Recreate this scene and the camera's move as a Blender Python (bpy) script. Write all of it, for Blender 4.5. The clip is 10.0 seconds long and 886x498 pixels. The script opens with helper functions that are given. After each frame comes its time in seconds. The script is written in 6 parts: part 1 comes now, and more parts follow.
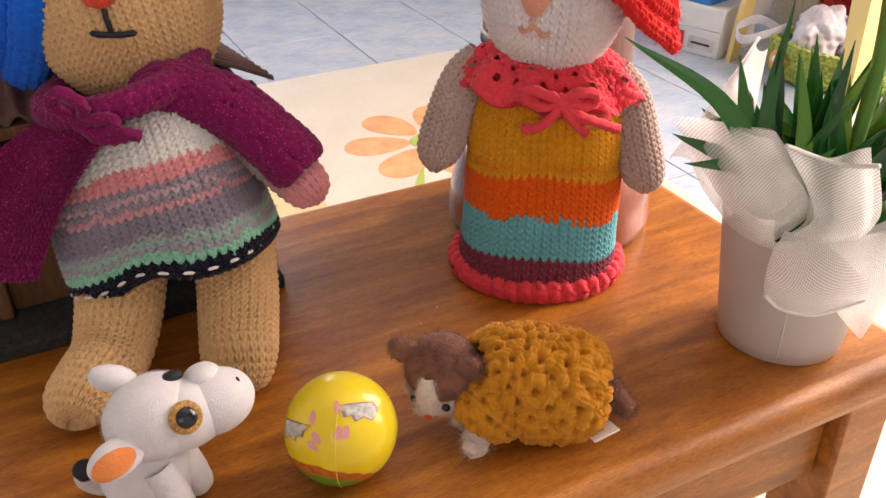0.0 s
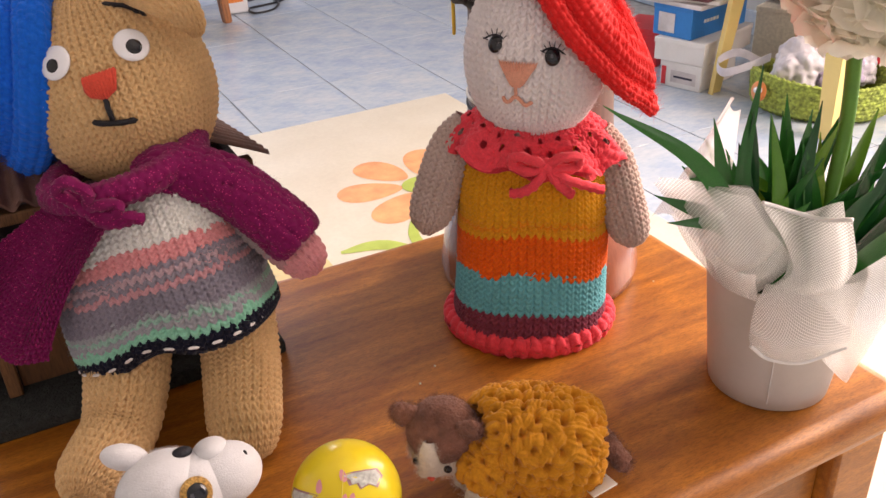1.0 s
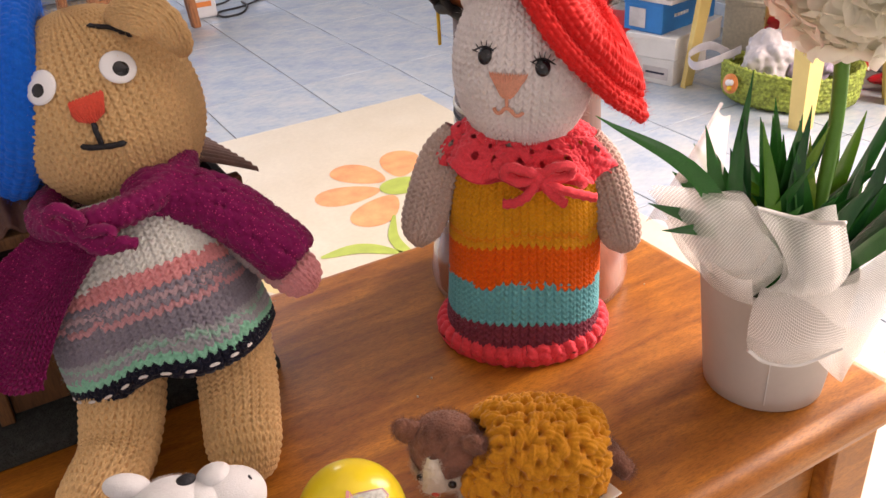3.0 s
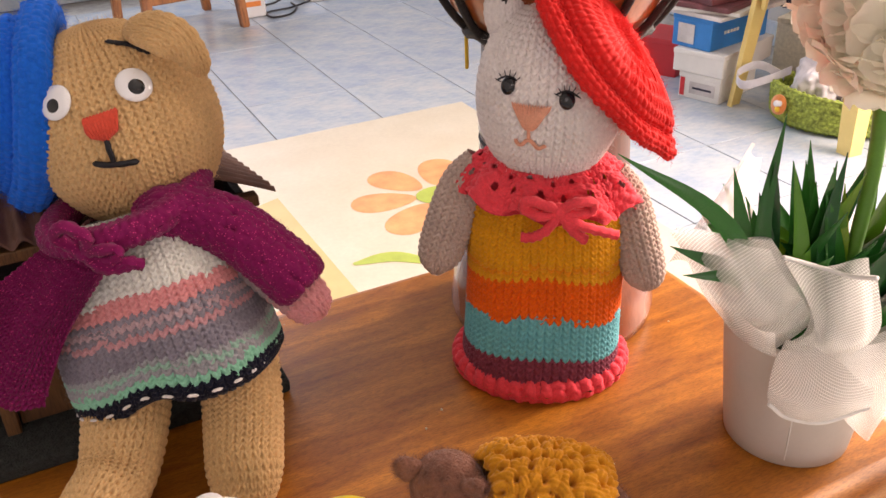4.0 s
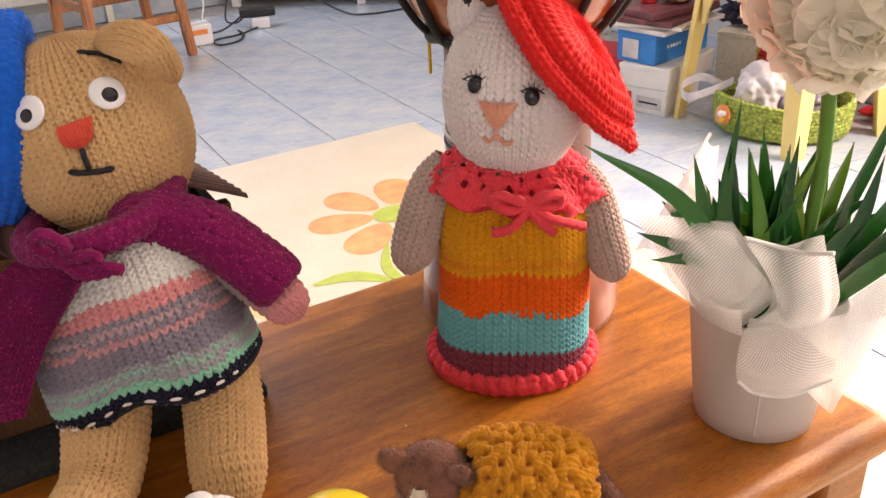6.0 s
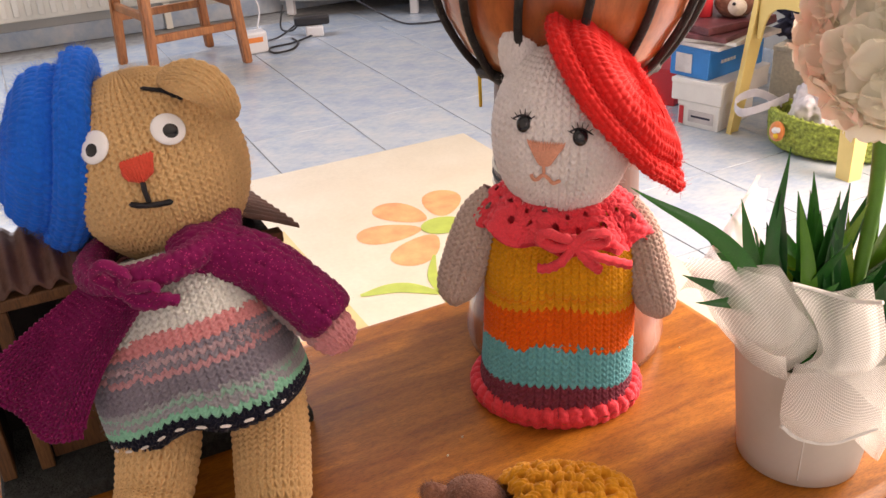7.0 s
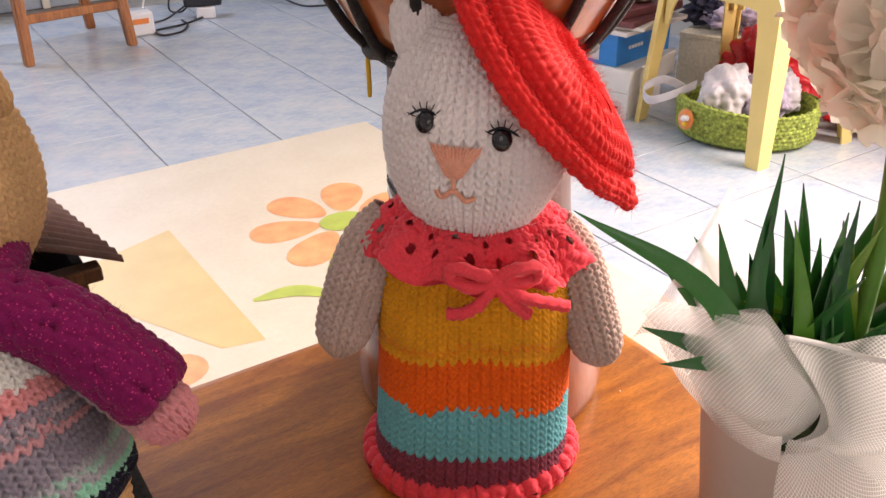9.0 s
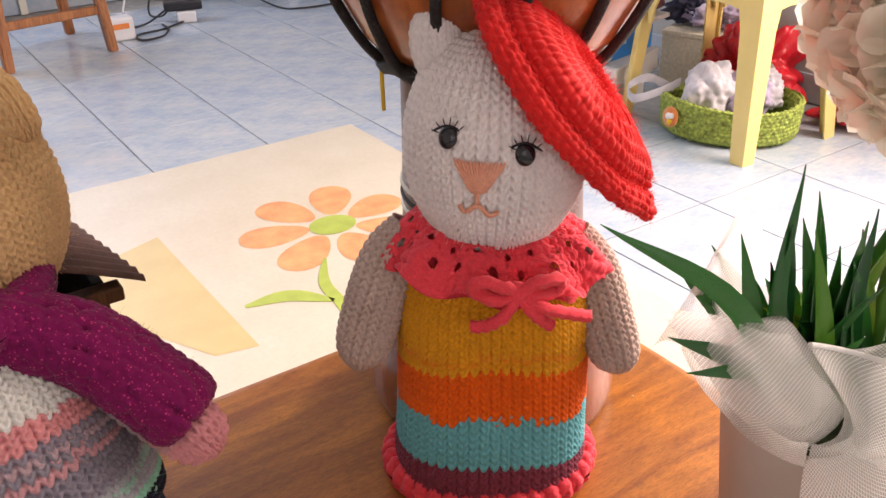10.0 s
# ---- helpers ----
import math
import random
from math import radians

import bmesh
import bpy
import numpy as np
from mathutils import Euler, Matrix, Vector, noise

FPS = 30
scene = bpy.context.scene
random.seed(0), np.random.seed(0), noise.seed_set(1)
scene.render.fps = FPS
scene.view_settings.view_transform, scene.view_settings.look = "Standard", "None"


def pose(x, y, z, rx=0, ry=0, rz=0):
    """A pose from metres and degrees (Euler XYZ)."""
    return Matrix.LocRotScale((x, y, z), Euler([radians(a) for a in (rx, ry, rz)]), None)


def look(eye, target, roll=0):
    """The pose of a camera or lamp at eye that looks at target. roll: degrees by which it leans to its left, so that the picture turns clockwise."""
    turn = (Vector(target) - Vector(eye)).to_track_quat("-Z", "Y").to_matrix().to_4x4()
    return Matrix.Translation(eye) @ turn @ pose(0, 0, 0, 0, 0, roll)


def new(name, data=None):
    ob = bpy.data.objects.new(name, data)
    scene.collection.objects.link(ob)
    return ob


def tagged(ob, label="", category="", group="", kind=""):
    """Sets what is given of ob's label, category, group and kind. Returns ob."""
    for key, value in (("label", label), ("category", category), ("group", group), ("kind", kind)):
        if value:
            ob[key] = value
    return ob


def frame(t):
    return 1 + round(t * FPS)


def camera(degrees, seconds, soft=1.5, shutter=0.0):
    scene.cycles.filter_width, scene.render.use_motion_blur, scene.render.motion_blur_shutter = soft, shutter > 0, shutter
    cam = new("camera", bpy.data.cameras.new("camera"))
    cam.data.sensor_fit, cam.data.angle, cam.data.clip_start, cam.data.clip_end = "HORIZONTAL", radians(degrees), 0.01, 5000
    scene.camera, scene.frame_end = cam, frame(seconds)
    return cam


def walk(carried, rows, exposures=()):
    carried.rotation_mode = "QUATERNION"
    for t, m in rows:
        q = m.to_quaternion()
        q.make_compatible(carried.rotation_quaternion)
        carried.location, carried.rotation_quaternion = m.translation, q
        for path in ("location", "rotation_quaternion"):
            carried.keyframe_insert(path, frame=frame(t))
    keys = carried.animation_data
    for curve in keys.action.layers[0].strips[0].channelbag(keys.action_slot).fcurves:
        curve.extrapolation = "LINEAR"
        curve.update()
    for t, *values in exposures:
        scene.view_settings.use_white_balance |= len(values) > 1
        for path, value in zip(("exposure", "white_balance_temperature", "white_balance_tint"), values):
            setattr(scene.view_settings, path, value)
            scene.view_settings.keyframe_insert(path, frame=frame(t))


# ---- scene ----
cam = camera(53.7, 10.0)
PATH = [
    (0, (0.063, -0.03, 0.822), (-0.062, 1.672, -0.22), -0.7),
    (0.5, (0.064, -0.032, 0.827), (-0.061, 1.672, -0.213), -1.1),
    (1, (0.064, -0.036, 0.842), (-0.049, 1.709, -0.129), -2.8),
    (1.5, (0.058, -0.045, 0.84), (-0.019, 1.704, -0.127), -4.4),
    (2, (0.055, -0.043, 0.84), (0.017, 1.694, -0.149), -3.7),
    (2.5, (0.056, -0.042, 0.84), (0.025, 1.694, -0.154), -3.6),
    (3, (0.054, -0.031, 0.849), (-0.003, 1.712, -0.13), -3.7),
    (3.2, (0.056, -0.025, 0.854), (-0.046, 1.725, -0.112), -3.8),
    (4.3, (0.068, -0.013, 0.855), (-0.081, 1.735, -0.114), -2.4),
    (4.5, (0.068, -0.013, 0.854), (-0.066, 1.735, -0.109), -2.5),
    (5, (0.062, -0.021, 0.847), (-0.023, 1.74, -0.097), -3.9),
    (5.5, (0.056, -0.03, 0.846), (0.018, 1.753, -0.059), -3.1),
    (5.7, (0.056, -0.031, 0.847), (0.026, 1.753, -0.062), -2.8),
    (6.8, (0.061, -0.024, 0.851), (-0.07, 1.723, -0.114), -3.8),
    (7, (0.058, -0.029, 0.865), (-0.09, 1.748, -0.042), -3.3),
    (7.5, (0.048, -0.06, 0.87), (-0.08, 1.746, 0.021), -2.9),
    (8, (0.054, -0.016, 0.858), (0.03, 1.778, -0.025), -1.6),
    (8.5, (0.06, 0.083, 0.848), (0.045, 1.881, -0.027), -1.3),
    (9, (0.062, 0.088, 0.829), (0.125, 1.851, -0.112), -1.1),
    (9.5, (0.054, 0.091, 0.833), (0.16, 1.84, -0.131), -1.8),
    (10, (0.046, 0.089, 0.836), (0.149, 1.849, -0.108), -1.6),
]
walk(cam, [(t, look(eye, target, roll)) for t, eye, target, roll in PATH],
     [(0, -0.04, 6900, 27), (2.5, -0.08, 6900, 27), (4.5, 0.10, 7200, 27), (5, 0.10, 7200, 27), (7, 0.06, 7300, 27), (7.5, 0.14, 7350, 27), (8, -0.02, 7250, 27), (8.8, -0.06, 6900, 27), (10, -0.06, 6850, 27)])

# ---- light ----
UX, UY = math.cos(radians(30.4)), math.sin(radians(30.4))
TOP = 0.533


def W(u, v, z=0.0):
    """Room axes (u along the table, v away from it) to the world."""
    return Vector((u * UX - v * UY, u * UY + v * UX, z))


ROOM = Matrix.Rotation(radians(30.4), 4, "Z")

world = bpy.data.worlds.new("sky")
scene.world = world
world.use_nodes = True
wn = world.node_tree.nodes
sky = wn.new("ShaderNodeTexSky")
sky.sky_type, sky.sun_disc = "NISHITA", False
sky.sun_elevation, sky.sun_rotation = radians(40), radians(75)
wn["Background"].inputs["Strength"].default_value = 0.12
world.node_tree.links.new(sky.outputs[0], wn["Background"].inputs["Color"])


def window_light(name, centre, target, w, h, watts, colour):
    data = bpy.data.lights.new(name, "AREA")
    data.shape, data.size, data.size_y, data.energy, data.color = "RECTANGLE", w, h, watts, colour
    ob = new(name, data)
    ob.matrix_world = look(centre, target)
    return ob


window_light("window_light_east", W(2.26, 0.22, 1.40), W(0.3, 0.30, 1.05), 1.4, 1.7, 150, (1.0, 0.90, 0.77))
# added fill lamp behind the camera, brightens the fronts of the toys
window_light("fill_light_south", W(-0.9, -1.92, 1.5), W(0.1, 0.3, 0.5), 1.3, 1.2, 7, (1.0, 0.87, 0.76))
window_light("window_light_north", W(0.2, 4.12, 1.55), W(0.6, 2.0, 0.0), 1.6, 1.3, 44, (0.72, 0.87, 1.0))


# ---- materials ----
def tree(name):
    m = bpy.data.materials.new(name)
    m.use_nodes = True
    nt = m.node_tree
    return m, nt, nt.nodes["Principled BSDF"]


def node(nt, kind, **props):
    n = nt.nodes.new(kind)
    for key, value in props.items():
        n.inputs[key].default_value = value
    return n


def ramp(nt, fac, stops, interp="LINEAR"):
    r = nt.nodes.new("ShaderNodeValToRGB")
    r.color_ramp.interpolation = interp
    e = r.color_ramp.elements
    while len(e) < len(stops):
        e.new(0.5)
    for k, (p, c) in zip(e, stops):
        k.position, k.color = p, (*c[:3], 1)
    nt.links.new(fac, r.inputs[0])
    return r.outputs[0]


def mix(nt, fac, a, b, mode="MIX"):
    m = nt.nodes.new("ShaderNodeMix")
    m.data_type, m.blend_type = "RGBA", mode
    for sock, val in ((m.inputs[0], fac), (m.inputs[6], a), (m.inputs[7], b)):
        if isinstance(val, (int, float)):
            sock.default_value = val
        elif isinstance(val, tuple):
            sock.default_value = (*val[:3], 1)
        else:
            nt.links.new(val, sock)
    return m.outputs[2]


def noise_at(nt, scale, detail=4.0, coord="Object", rough=0.55, stretch=None):
    tc = nt.nodes.new("ShaderNodeTexCoord")
    out = tc.outputs[coord]
    if stretch:
        mp = node(nt, "ShaderNodeMapping", Scale=stretch)
        nt.links.new(out, mp.inputs[0])
        out = mp.outputs[0]
    n = node(nt, "ShaderNodeTexNoise", Scale=scale, Detail=detail, Roughness=rough)
    nt.links.new(out, n.inputs["Vector"])
    return n.outputs[0]


def bumped(nt, b, height, strength, dist):
    bp = node(nt, "ShaderNodeBump", Strength=strength, Distance=dist)
    nt.links.new(height, bp.inputs["Height"])
    nt.links.new(bp.outputs[0], b.inputs["Normal"])


def plain(name, c, rough=0.5, var=0.12, scale=12.0, bump=0.0, bscale=200.0, metallic=0.0, sheen=0.0, coat=0.0):
    """A surface of one colour with broad stains and a fine grain."""
    m, nt, b = tree(name)
    lo, hi = tuple(x * (1 - var) for x in c), tuple(min(1, x * (1 + var)) for x in c)
    broad = ramp(nt, noise_at(nt, scale), [(0.3, lo), (0.7, hi)])
    fine = ramp(nt, noise_at(nt, scale * 14, 3), [(0.3, (1 - var / 2,) * 3), (0.7, (1, 1, 1))])
    nt.links.new(mix(nt, 1.0, broad, fine, "MULTIPLY"), b.inputs["Base Color"])
    b.inputs["Roughness"].default_value, b.inputs["Metallic"].default_value = rough, metallic
    b.inputs["Sheen Weight"].default_value, b.inputs["Coat Weight"].default_value = sheen, coat
    if bump:
        bumped(nt, b, noise_at(nt, bscale, 3), bump, 0.002)
    return m


def yarn(name, stops, wob=0.015, sparkle=0.0, interp="CONSTANT", var=0.22):
    """Wool: rows of colour along the second texture axis, with fibres; stops of one colour for plain wool."""
    m, nt, b = tree(name)
    uv = nt.nodes.new("ShaderNodeTexCoord").outputs["UV"]
    sep = nt.nodes.new("ShaderNodeSeparateXYZ")
    nt.links.new(uv, sep.inputs[0])
    fac = sep.outputs[1]
    if len(stops) > 1:
        n = noise_at(nt, 55, 3)
        ma = node(nt, "ShaderNodeMath")
        ma.operation = "MULTIPLY_ADD"
        nt.links.new(n, ma.inputs[0])
        ma.inputs[1].default_value = wob * 2
        nt.links.new(fac, ma.inputs[2])
        sb = node(nt, "ShaderNodeMath")
        sb.operation = "SUBTRACT"
        nt.links.new(ma.outputs[0], sb.inputs[0])
        sb.inputs[1].default_value = wob
        fac = sb.outputs[0]
        col = ramp(nt, fac, stops, interp)
    else:
        col = ramp(nt, fac, [(0, stops[0][1]), (1, stops[0][1])])
    fine = ramp(nt, noise_at(nt, 900, 2), [(0.25, (1 - var,) * 3), (0.75, (1, 1, 1))])
    broad = ramp(nt, noise_at(nt, 45, 3), [(0.3, (0.86,) * 3), (0.7, (1, 1, 1))])
    col = mix(nt, 1.0, mix(nt, 1.0, col, fine, "MULTIPLY"), broad, "MULTIPLY")
    nt.links.new(col, b.inputs["Base Color"])
    b.inputs["Roughness"].default_value = 0.9
    b.inputs["Specular IOR Level"].default_value = 0.15
    b.inputs["Sheen Weight"].default_value, b.inputs["Sheen Roughness"].default_value = 0.12, 0.5
    bumped(nt, b, noise_at(nt, 1500, 2), 0.5, 0.0004)
    if sparkle:
        vo = node(nt, "ShaderNodeTexVoronoi", Scale=1900.0)
        nt.links.new(nt.nodes.new("ShaderNodeTexCoord").outputs["Object"], vo.inputs["Vector"])
        sp = ramp(nt, vo.outputs["Color"], [(0.0, (0, 0, 0)), (0.85, (0, 0, 0)), (0.87, (1, 1, 1))])
        nt.links.new(sp, b.inputs["Metallic"])
        nt.links.new(mix(nt, sp, col, (0.62, 0.06, 0.22)), b.inputs["Base Color"])
        nt.links.new(ramp(nt, sp, [(0, (0.9,) * 3), (1, (0.28,) * 3)]), b.inputs["Roughness"])
    return m


def wood(name, dark, light, scale=1.0, axis=(1.0, 14.0, 14.0), rough=0.4, coat=0.0, line=0.45, pores=17.0):
    m, nt, b = tree(name)
    tc = nt.nodes.new("ShaderNodeTexCoord")
    mp = node(nt, "ShaderNodeMapping", Scale=tuple(a * scale for a in axis))
    nt.links.new(tc.outputs["Object"], mp.inputs[0])
    big = node(nt, "ShaderNodeTexNoise", Scale=2.2, Detail=5.0, Distortion=0.8)
    nt.links.new(mp.outputs[0], big.inputs["Vector"])
    fine = node(nt, "ShaderNodeTexNoise", Scale=pores, Detail=4.0, Roughness=0.7)
    nt.links.new(mp.outputs[0], fine.inputs["Vector"])
    c = ramp(nt, big.outputs[0], [(0.28, dark), (0.55, tuple((p + q) / 2 for p, q in zip(dark, light))), (0.75, light)])
    f = ramp(nt, fine.outputs[0], [(0.38, (line,) * 3), (0.56, (1, 1, 1))])
    col = mix(nt, 0.75, c, mix(nt, 1.0, c, f, "MULTIPLY"))
    nt.links.new(col, b.inputs["Base Color"])
    nt.links.new(ramp(nt, noise_at(nt, 9, 4), [(0.3, (rough * 0.8,) * 3), (0.7, (min(1, rough * 1.25),) * 3)]), b.inputs["Roughness"])
    b.inputs["Coat Weight"].default_value, b.inputs["Coat Roughness"].default_value = coat, 0.2
    bumped(nt, b, fine.outputs[0], 0.12, 0.0006)
    return m


M = {
    "plaster": plain("white_plaster", (0.47, 0.47, 0.45), 0.9, 0.03, 3, 0.2, 60),
    "ceiling": plain("ceiling_paint", (0.55, 0.55, 0.53), 0.9, 0.02, 2),
    "grout": plain("grout", (0.34, 0.34, 0.33), 0.9, 0.2, 30, 0.3),
    "table": wood("varnished_table_wood", (0.27, 0.078, 0.007), (0.62, 0.23, 0.022), 2.6, (2.6, 15, 15), 0.42, 0.05, 0.50, 40.0),
    "tan": yarn("tan_wool", [(0, (0.84, 0.55, 0.27))]),
    "white": yarn("white_wool", [(0, (0.92, 0.86, 0.85))], var=0.15),
    "oatmeal": yarn("oatmeal_wool", [(0, (0.64, 0.50, 0.44))]),
    "pink": yarn("pink_wool", [(0, (0.84, 0.34, 0.35))]),
    "blue": yarn("blue_wool", [(0, (0.0, 0.16, 0.80))]),
    "red": yarn("red_wool", [(0, (0.80, 0.026, 0.022))]),
    "coral": yarn("coral_wool", [(0, (0.94, 0.075, 0.10))]),
    "purple": yarn("purple_glitter_wool", [(0, (0.225, 0.007, 0.092))], sparkle=0.2),
    "mustard": yarn("mustard_wool", [(0, (0.66, 0.27, 0.016))]),
    "thread": plain("black_thread", (0.012, 0.012, 0.018), 0.75, 0.3, 300, 0.4, 900),
    "nose": yarn("coral_thread", [(0, (0.82, 0.10, 0.06))]),
    "salmon": yarn("salmon_thread", [(0, (0.88, 0.42, 0.29))]),
    "gwhite": plain("eye_white_plastic", (0.85, 0.86, 0.9), 0.15, 0.02, 20, coat=0.6),
    "gblack": plain("eye_black_plastic", (0.010, 0.011, 0.016), 0.14, 0.1, 20, coat=0.15),
    "gold": plain("gold_glitter", (0.75, 0.40, 0.12), 0.35, 0.5, 900, 0.9, 1500, metallic=0.6),
    "plush": plain("white_plush", (0.70, 0.70, 0.72), 0.95, 0.08, 60, 0.25, 1400, sheen=0.3),
    "orange": plain("orange_felt", (0.85, 0.27, 0.07), 0.9, 0.1, 100, 0.4, 900, sheen=0.3),
    "brown": plain("brown_plush", (0.26, 0.110, 0.072), 0.95, 0.35, 140, 0.8, 700, sheen=0.12),
    "cream": plain("cream_plush", (0.80, 0.70, 0.60), 0.95, 0.12, 140, 0.8, 700, sheen=0.2),
    "tag": plain("white_satin_label", (0.85, 0.83, 0.78), 0.5, 0.04, 60),
    "chairwood": wood("orange_chair_wood", (0.30, 0.10, 0.03), (0.48, 0.19, 0.06), 1.0, (8, 8, 1), 0.4),
    "drumwood": wood("drum_wood", (0.26, 0.055, 0.013), (0.58, 0.17, 0.042), 3.0, (5, 5, 1.4), 0.3, 0.5, 0.7),
    "drumneck": wood("drum_neck_wood", (0.09, 0.035, 0.02), (0.21, 0.09, 0.055), 3.0, (8, 8, 1), 0.4, 0.3, 0.7),
    "copper": wood("drum_foot_lacquer", (0.20, 0.06, 0.03), (0.36, 0.125, 0.07), 3.0, (5, 5, 1.2), 0.22, 0.6, 0.8),
    "rope": plain("black_cord", (0.014, 0.012, 0.012), 0.7, 0.3, 200, 0.6, 700),
    "bone": plain("ivory_beads", (0.72, 0.66, 0.52), 0.4, 0.15, 100),
    "yellow": plain("yellow_ribbon", (0.85, 0.55, 0.03), 0.6, 0.1, 60),
    "leafcore": plain("stem_green", (0.09, 0.25, 0.025), 0.45, 0.2, 60),
    "pot": plain("grey_white_pot", (0.56, 0.51, 0.47), 0.6, 0.05, 20, 0.1, 300),
    "soil": plain("dark_moss", (0.03, 0.05, 0.02), 0.95, 0.4, 90, 0.8, 300),
    "plasticyellow": plain("pale_yellow_plastic", (0.78, 0.60, 0.22), 0.38, 0.05, 8, 0.06, 90),
    "boxwhite": plain("white_cardboard", (0.78, 0.77, 0.75), 0.6, 0.05, 15),
    "boxblue": plain("blue_cardboard", (0.015, 0.22, 0.62), 0.4, 0.12, 12),
    "boxred": plain("red_cardboard", (0.6, 0.03, 0.04), 0.5, 0.1, 12),
    "redbag": plain("red_plastic_bag", (0.62, 0.02, 0.03), 0.3, 0.15, 25),
    "lilac": plain("lilac_cloth", (0.42, 0.36, 0.50), 0.9, 0.25, 35, 0.4, 300, sheen=0.3),
    "whitecloth": plain("white_cloth", (0.62, 0.60, 0.65), 0.9, 0.1, 35, 0.4, 300, sheen=0.3),
    "navy": plain("dark_cloth", (0.03, 0.03, 0.06), 0.9, 0.4, 35, 0.4, 300),
    "paper": plain("glossy_paper", (0.62, 0.58, 0.58), 0.35, 0.2, 18),
    "maroon": plain("maroon_paper", (0.16, 0.05, 0.06), 0.4, 0.5, 25),
    "blackplastic": plain("black_plastic", (0.015, 0.016, 0.022), 0.4, 0.2, 40),
    "whiteplastic": plain("white_plastic", (0.74, 0.75, 0.78), 0.4, 0.04, 20),
    "roof": plain("brown_roof_card", (0.10, 0.042, 0.030), 0.55, 0.3, 70, 0.3, 400),
    "housewood": wood("house_stick_wood", (0.10, 0.042, 0.014), (0.22, 0.10, 0.034), 6.0, (10, 10, 1), 0.6),
    # near black: interior shade of the toy house in the colour; also dark cottage timber
    "shade_darkwood": plain("dark_board_with_shade", (0.011, 0.008, 0.008), 0.7, 0.4, 60, 0.4, 300),
    "moss": plain("grey_green_grit", (0.030, 0.034, 0.032), 0.95, 0.5, 300, 1.0, 700),
    "cabinet": wood("grey_oak_laminate", (0.30, 0.25, 0.20), (0.50, 0.44, 0.37), 1.0, (10, 10, 0.8), 0.5, 0, 0.75),
    "radiator": plain("radiator_enamel", (0.76, 0.75, 0.68), 0.4, 0.03, 5),
}


def tile_material():
    m, nt, b = tree("marbled_tile")
    info = nt.nodes.new("ShaderNodeObjectInfo")
    n1 = noise_at(nt, 9, 6, "Object", 0.65)
    n2 = noise_at(nt, 34, 5, "Object", 0.6, (1, 2.2, 1))
    c = ramp(nt, n1, [(0.36, (0.38, 0.46, 0.57)), (0.5, (0.47, 0.53, 0.59)), (0.66, (0.56, 0.58, 0.60))])
    v = ramp(nt, n2, [(0.35, (0.86, 0.9, 0.94)), (0.6, (1, 1, 1))])
    c = mix(nt, 1.0, c, v, "MULTIPLY")
    t = ramp(nt, info.outputs["Random"], [(0, (0.93, 0.95, 0.98)), (1, (1, 1, 0.985))])
    nt.links.new(mix(nt, 1.0, c, t, "MULTIPLY"), b.inputs["Base Color"])
    nt.links.new(ramp(nt, noise_at(nt, 6, 4), [(0.3, (0.10,) * 3), (0.7, (0.24,) * 3)]), b.inputs["Roughness"])
    return m


M["tile"] = tile_material()
M["stripes"] = yarn("striped_wool", [
    (0.0, (0.012, 0.013, 0.030)), (0.176, (0.293, 0.690, 0.500)), (0.218, (0.42, 0.42, 0.46)), (0.252, (0.36, 0.60, 0.50)),
    (0.275, (0.43, 0.44, 0.47)), (0.300, (0.300, 0.275, 0.335)), (0.405, (0.70, 0.36, 0.39)), (0.430, (0.325, 0.295, 0.350)),
    (0.455, (0.60, 0.42, 0.46)), (0.475, (0.342, 0.305, 0.370)), (0.500, (0.90, 0.37, 0.38)), (0.570, (0.930, 0.930, 0.878))], 0.040)
M["sleeve"] = yarn("pink_grey_wool", [(0.0, (0.44, 0.36, 0.37)), (0.62, (0.62, 0.33, 0.34)), (0.74, (0.86, 0.36, 0.38))], 0.05)
M["dress"] = yarn("rainbow_wool", [
    (0.0, (0.26, 0.050, 0.085)), (0.15, (0.15, 0.52, 0.58)), (0.31, (0.95, 0.15, 0.008)), (0.475, (0.90, 0.40, 0.018)),
    (0.51, (0.94, 0.33, 0.014)), (0.535, (0.90, 0.41, 0.016))], 0.022)


# ---- mesh helpers ----
def part(name, bm, material, parent=None, label=""):
    me = bpy.data.meshes.new(name)
    bm.to_mesh(me)
    bm.free()
    me.materials.append(M[material] if isinstance(material, str) else material)
    ob = new(name, me)
    if parent:
        ob.parent = parent
    if label:
        ob["label"] = label
    return ob


def thing(name, m=None, label="", category="", group=""):
    ob = new(name)
    ob.empty_display_size = 0.03
    if m is not None:
        ob.matrix_world = m
    return tagged(ob, label, category, group)


def smooth(bm, angle=40):
    for f in bm.faces:
        f.smooth = True
    for e in bm.edges:
        if len(e.link_faces) == 2 and e.calc_face_angle(0) > radians(angle):
            e.smooth = False
    return bm


def box(x0, y0, z0, x1, y1, z1, bevel=0.0, seg=2, bm=None):
    bm = bm or bmesh.new()
    m = Matrix.LocRotScale(((x0 + x1) / 2, (y0 + y1) / 2, (z0 + z1) / 2), None, (x1 - x0, y1 - y0, z1 - z0))
    r = bmesh.ops.create_cube(bm, size=1, matrix=m)
    if bevel:
        es = list({e for v in r["verts"] for e in v.link_edges})
        bmesh.ops.bevel(bm, geom=es, offset=bevel, segments=seg, affect="EDGES", profile=0.5)
    smooth(bm, 50)
    for f in bm.faces:
        f.normal_update()
        if max(abs(k) for k in f.normal) > 0.999:
            f.smooth = False
    return bm


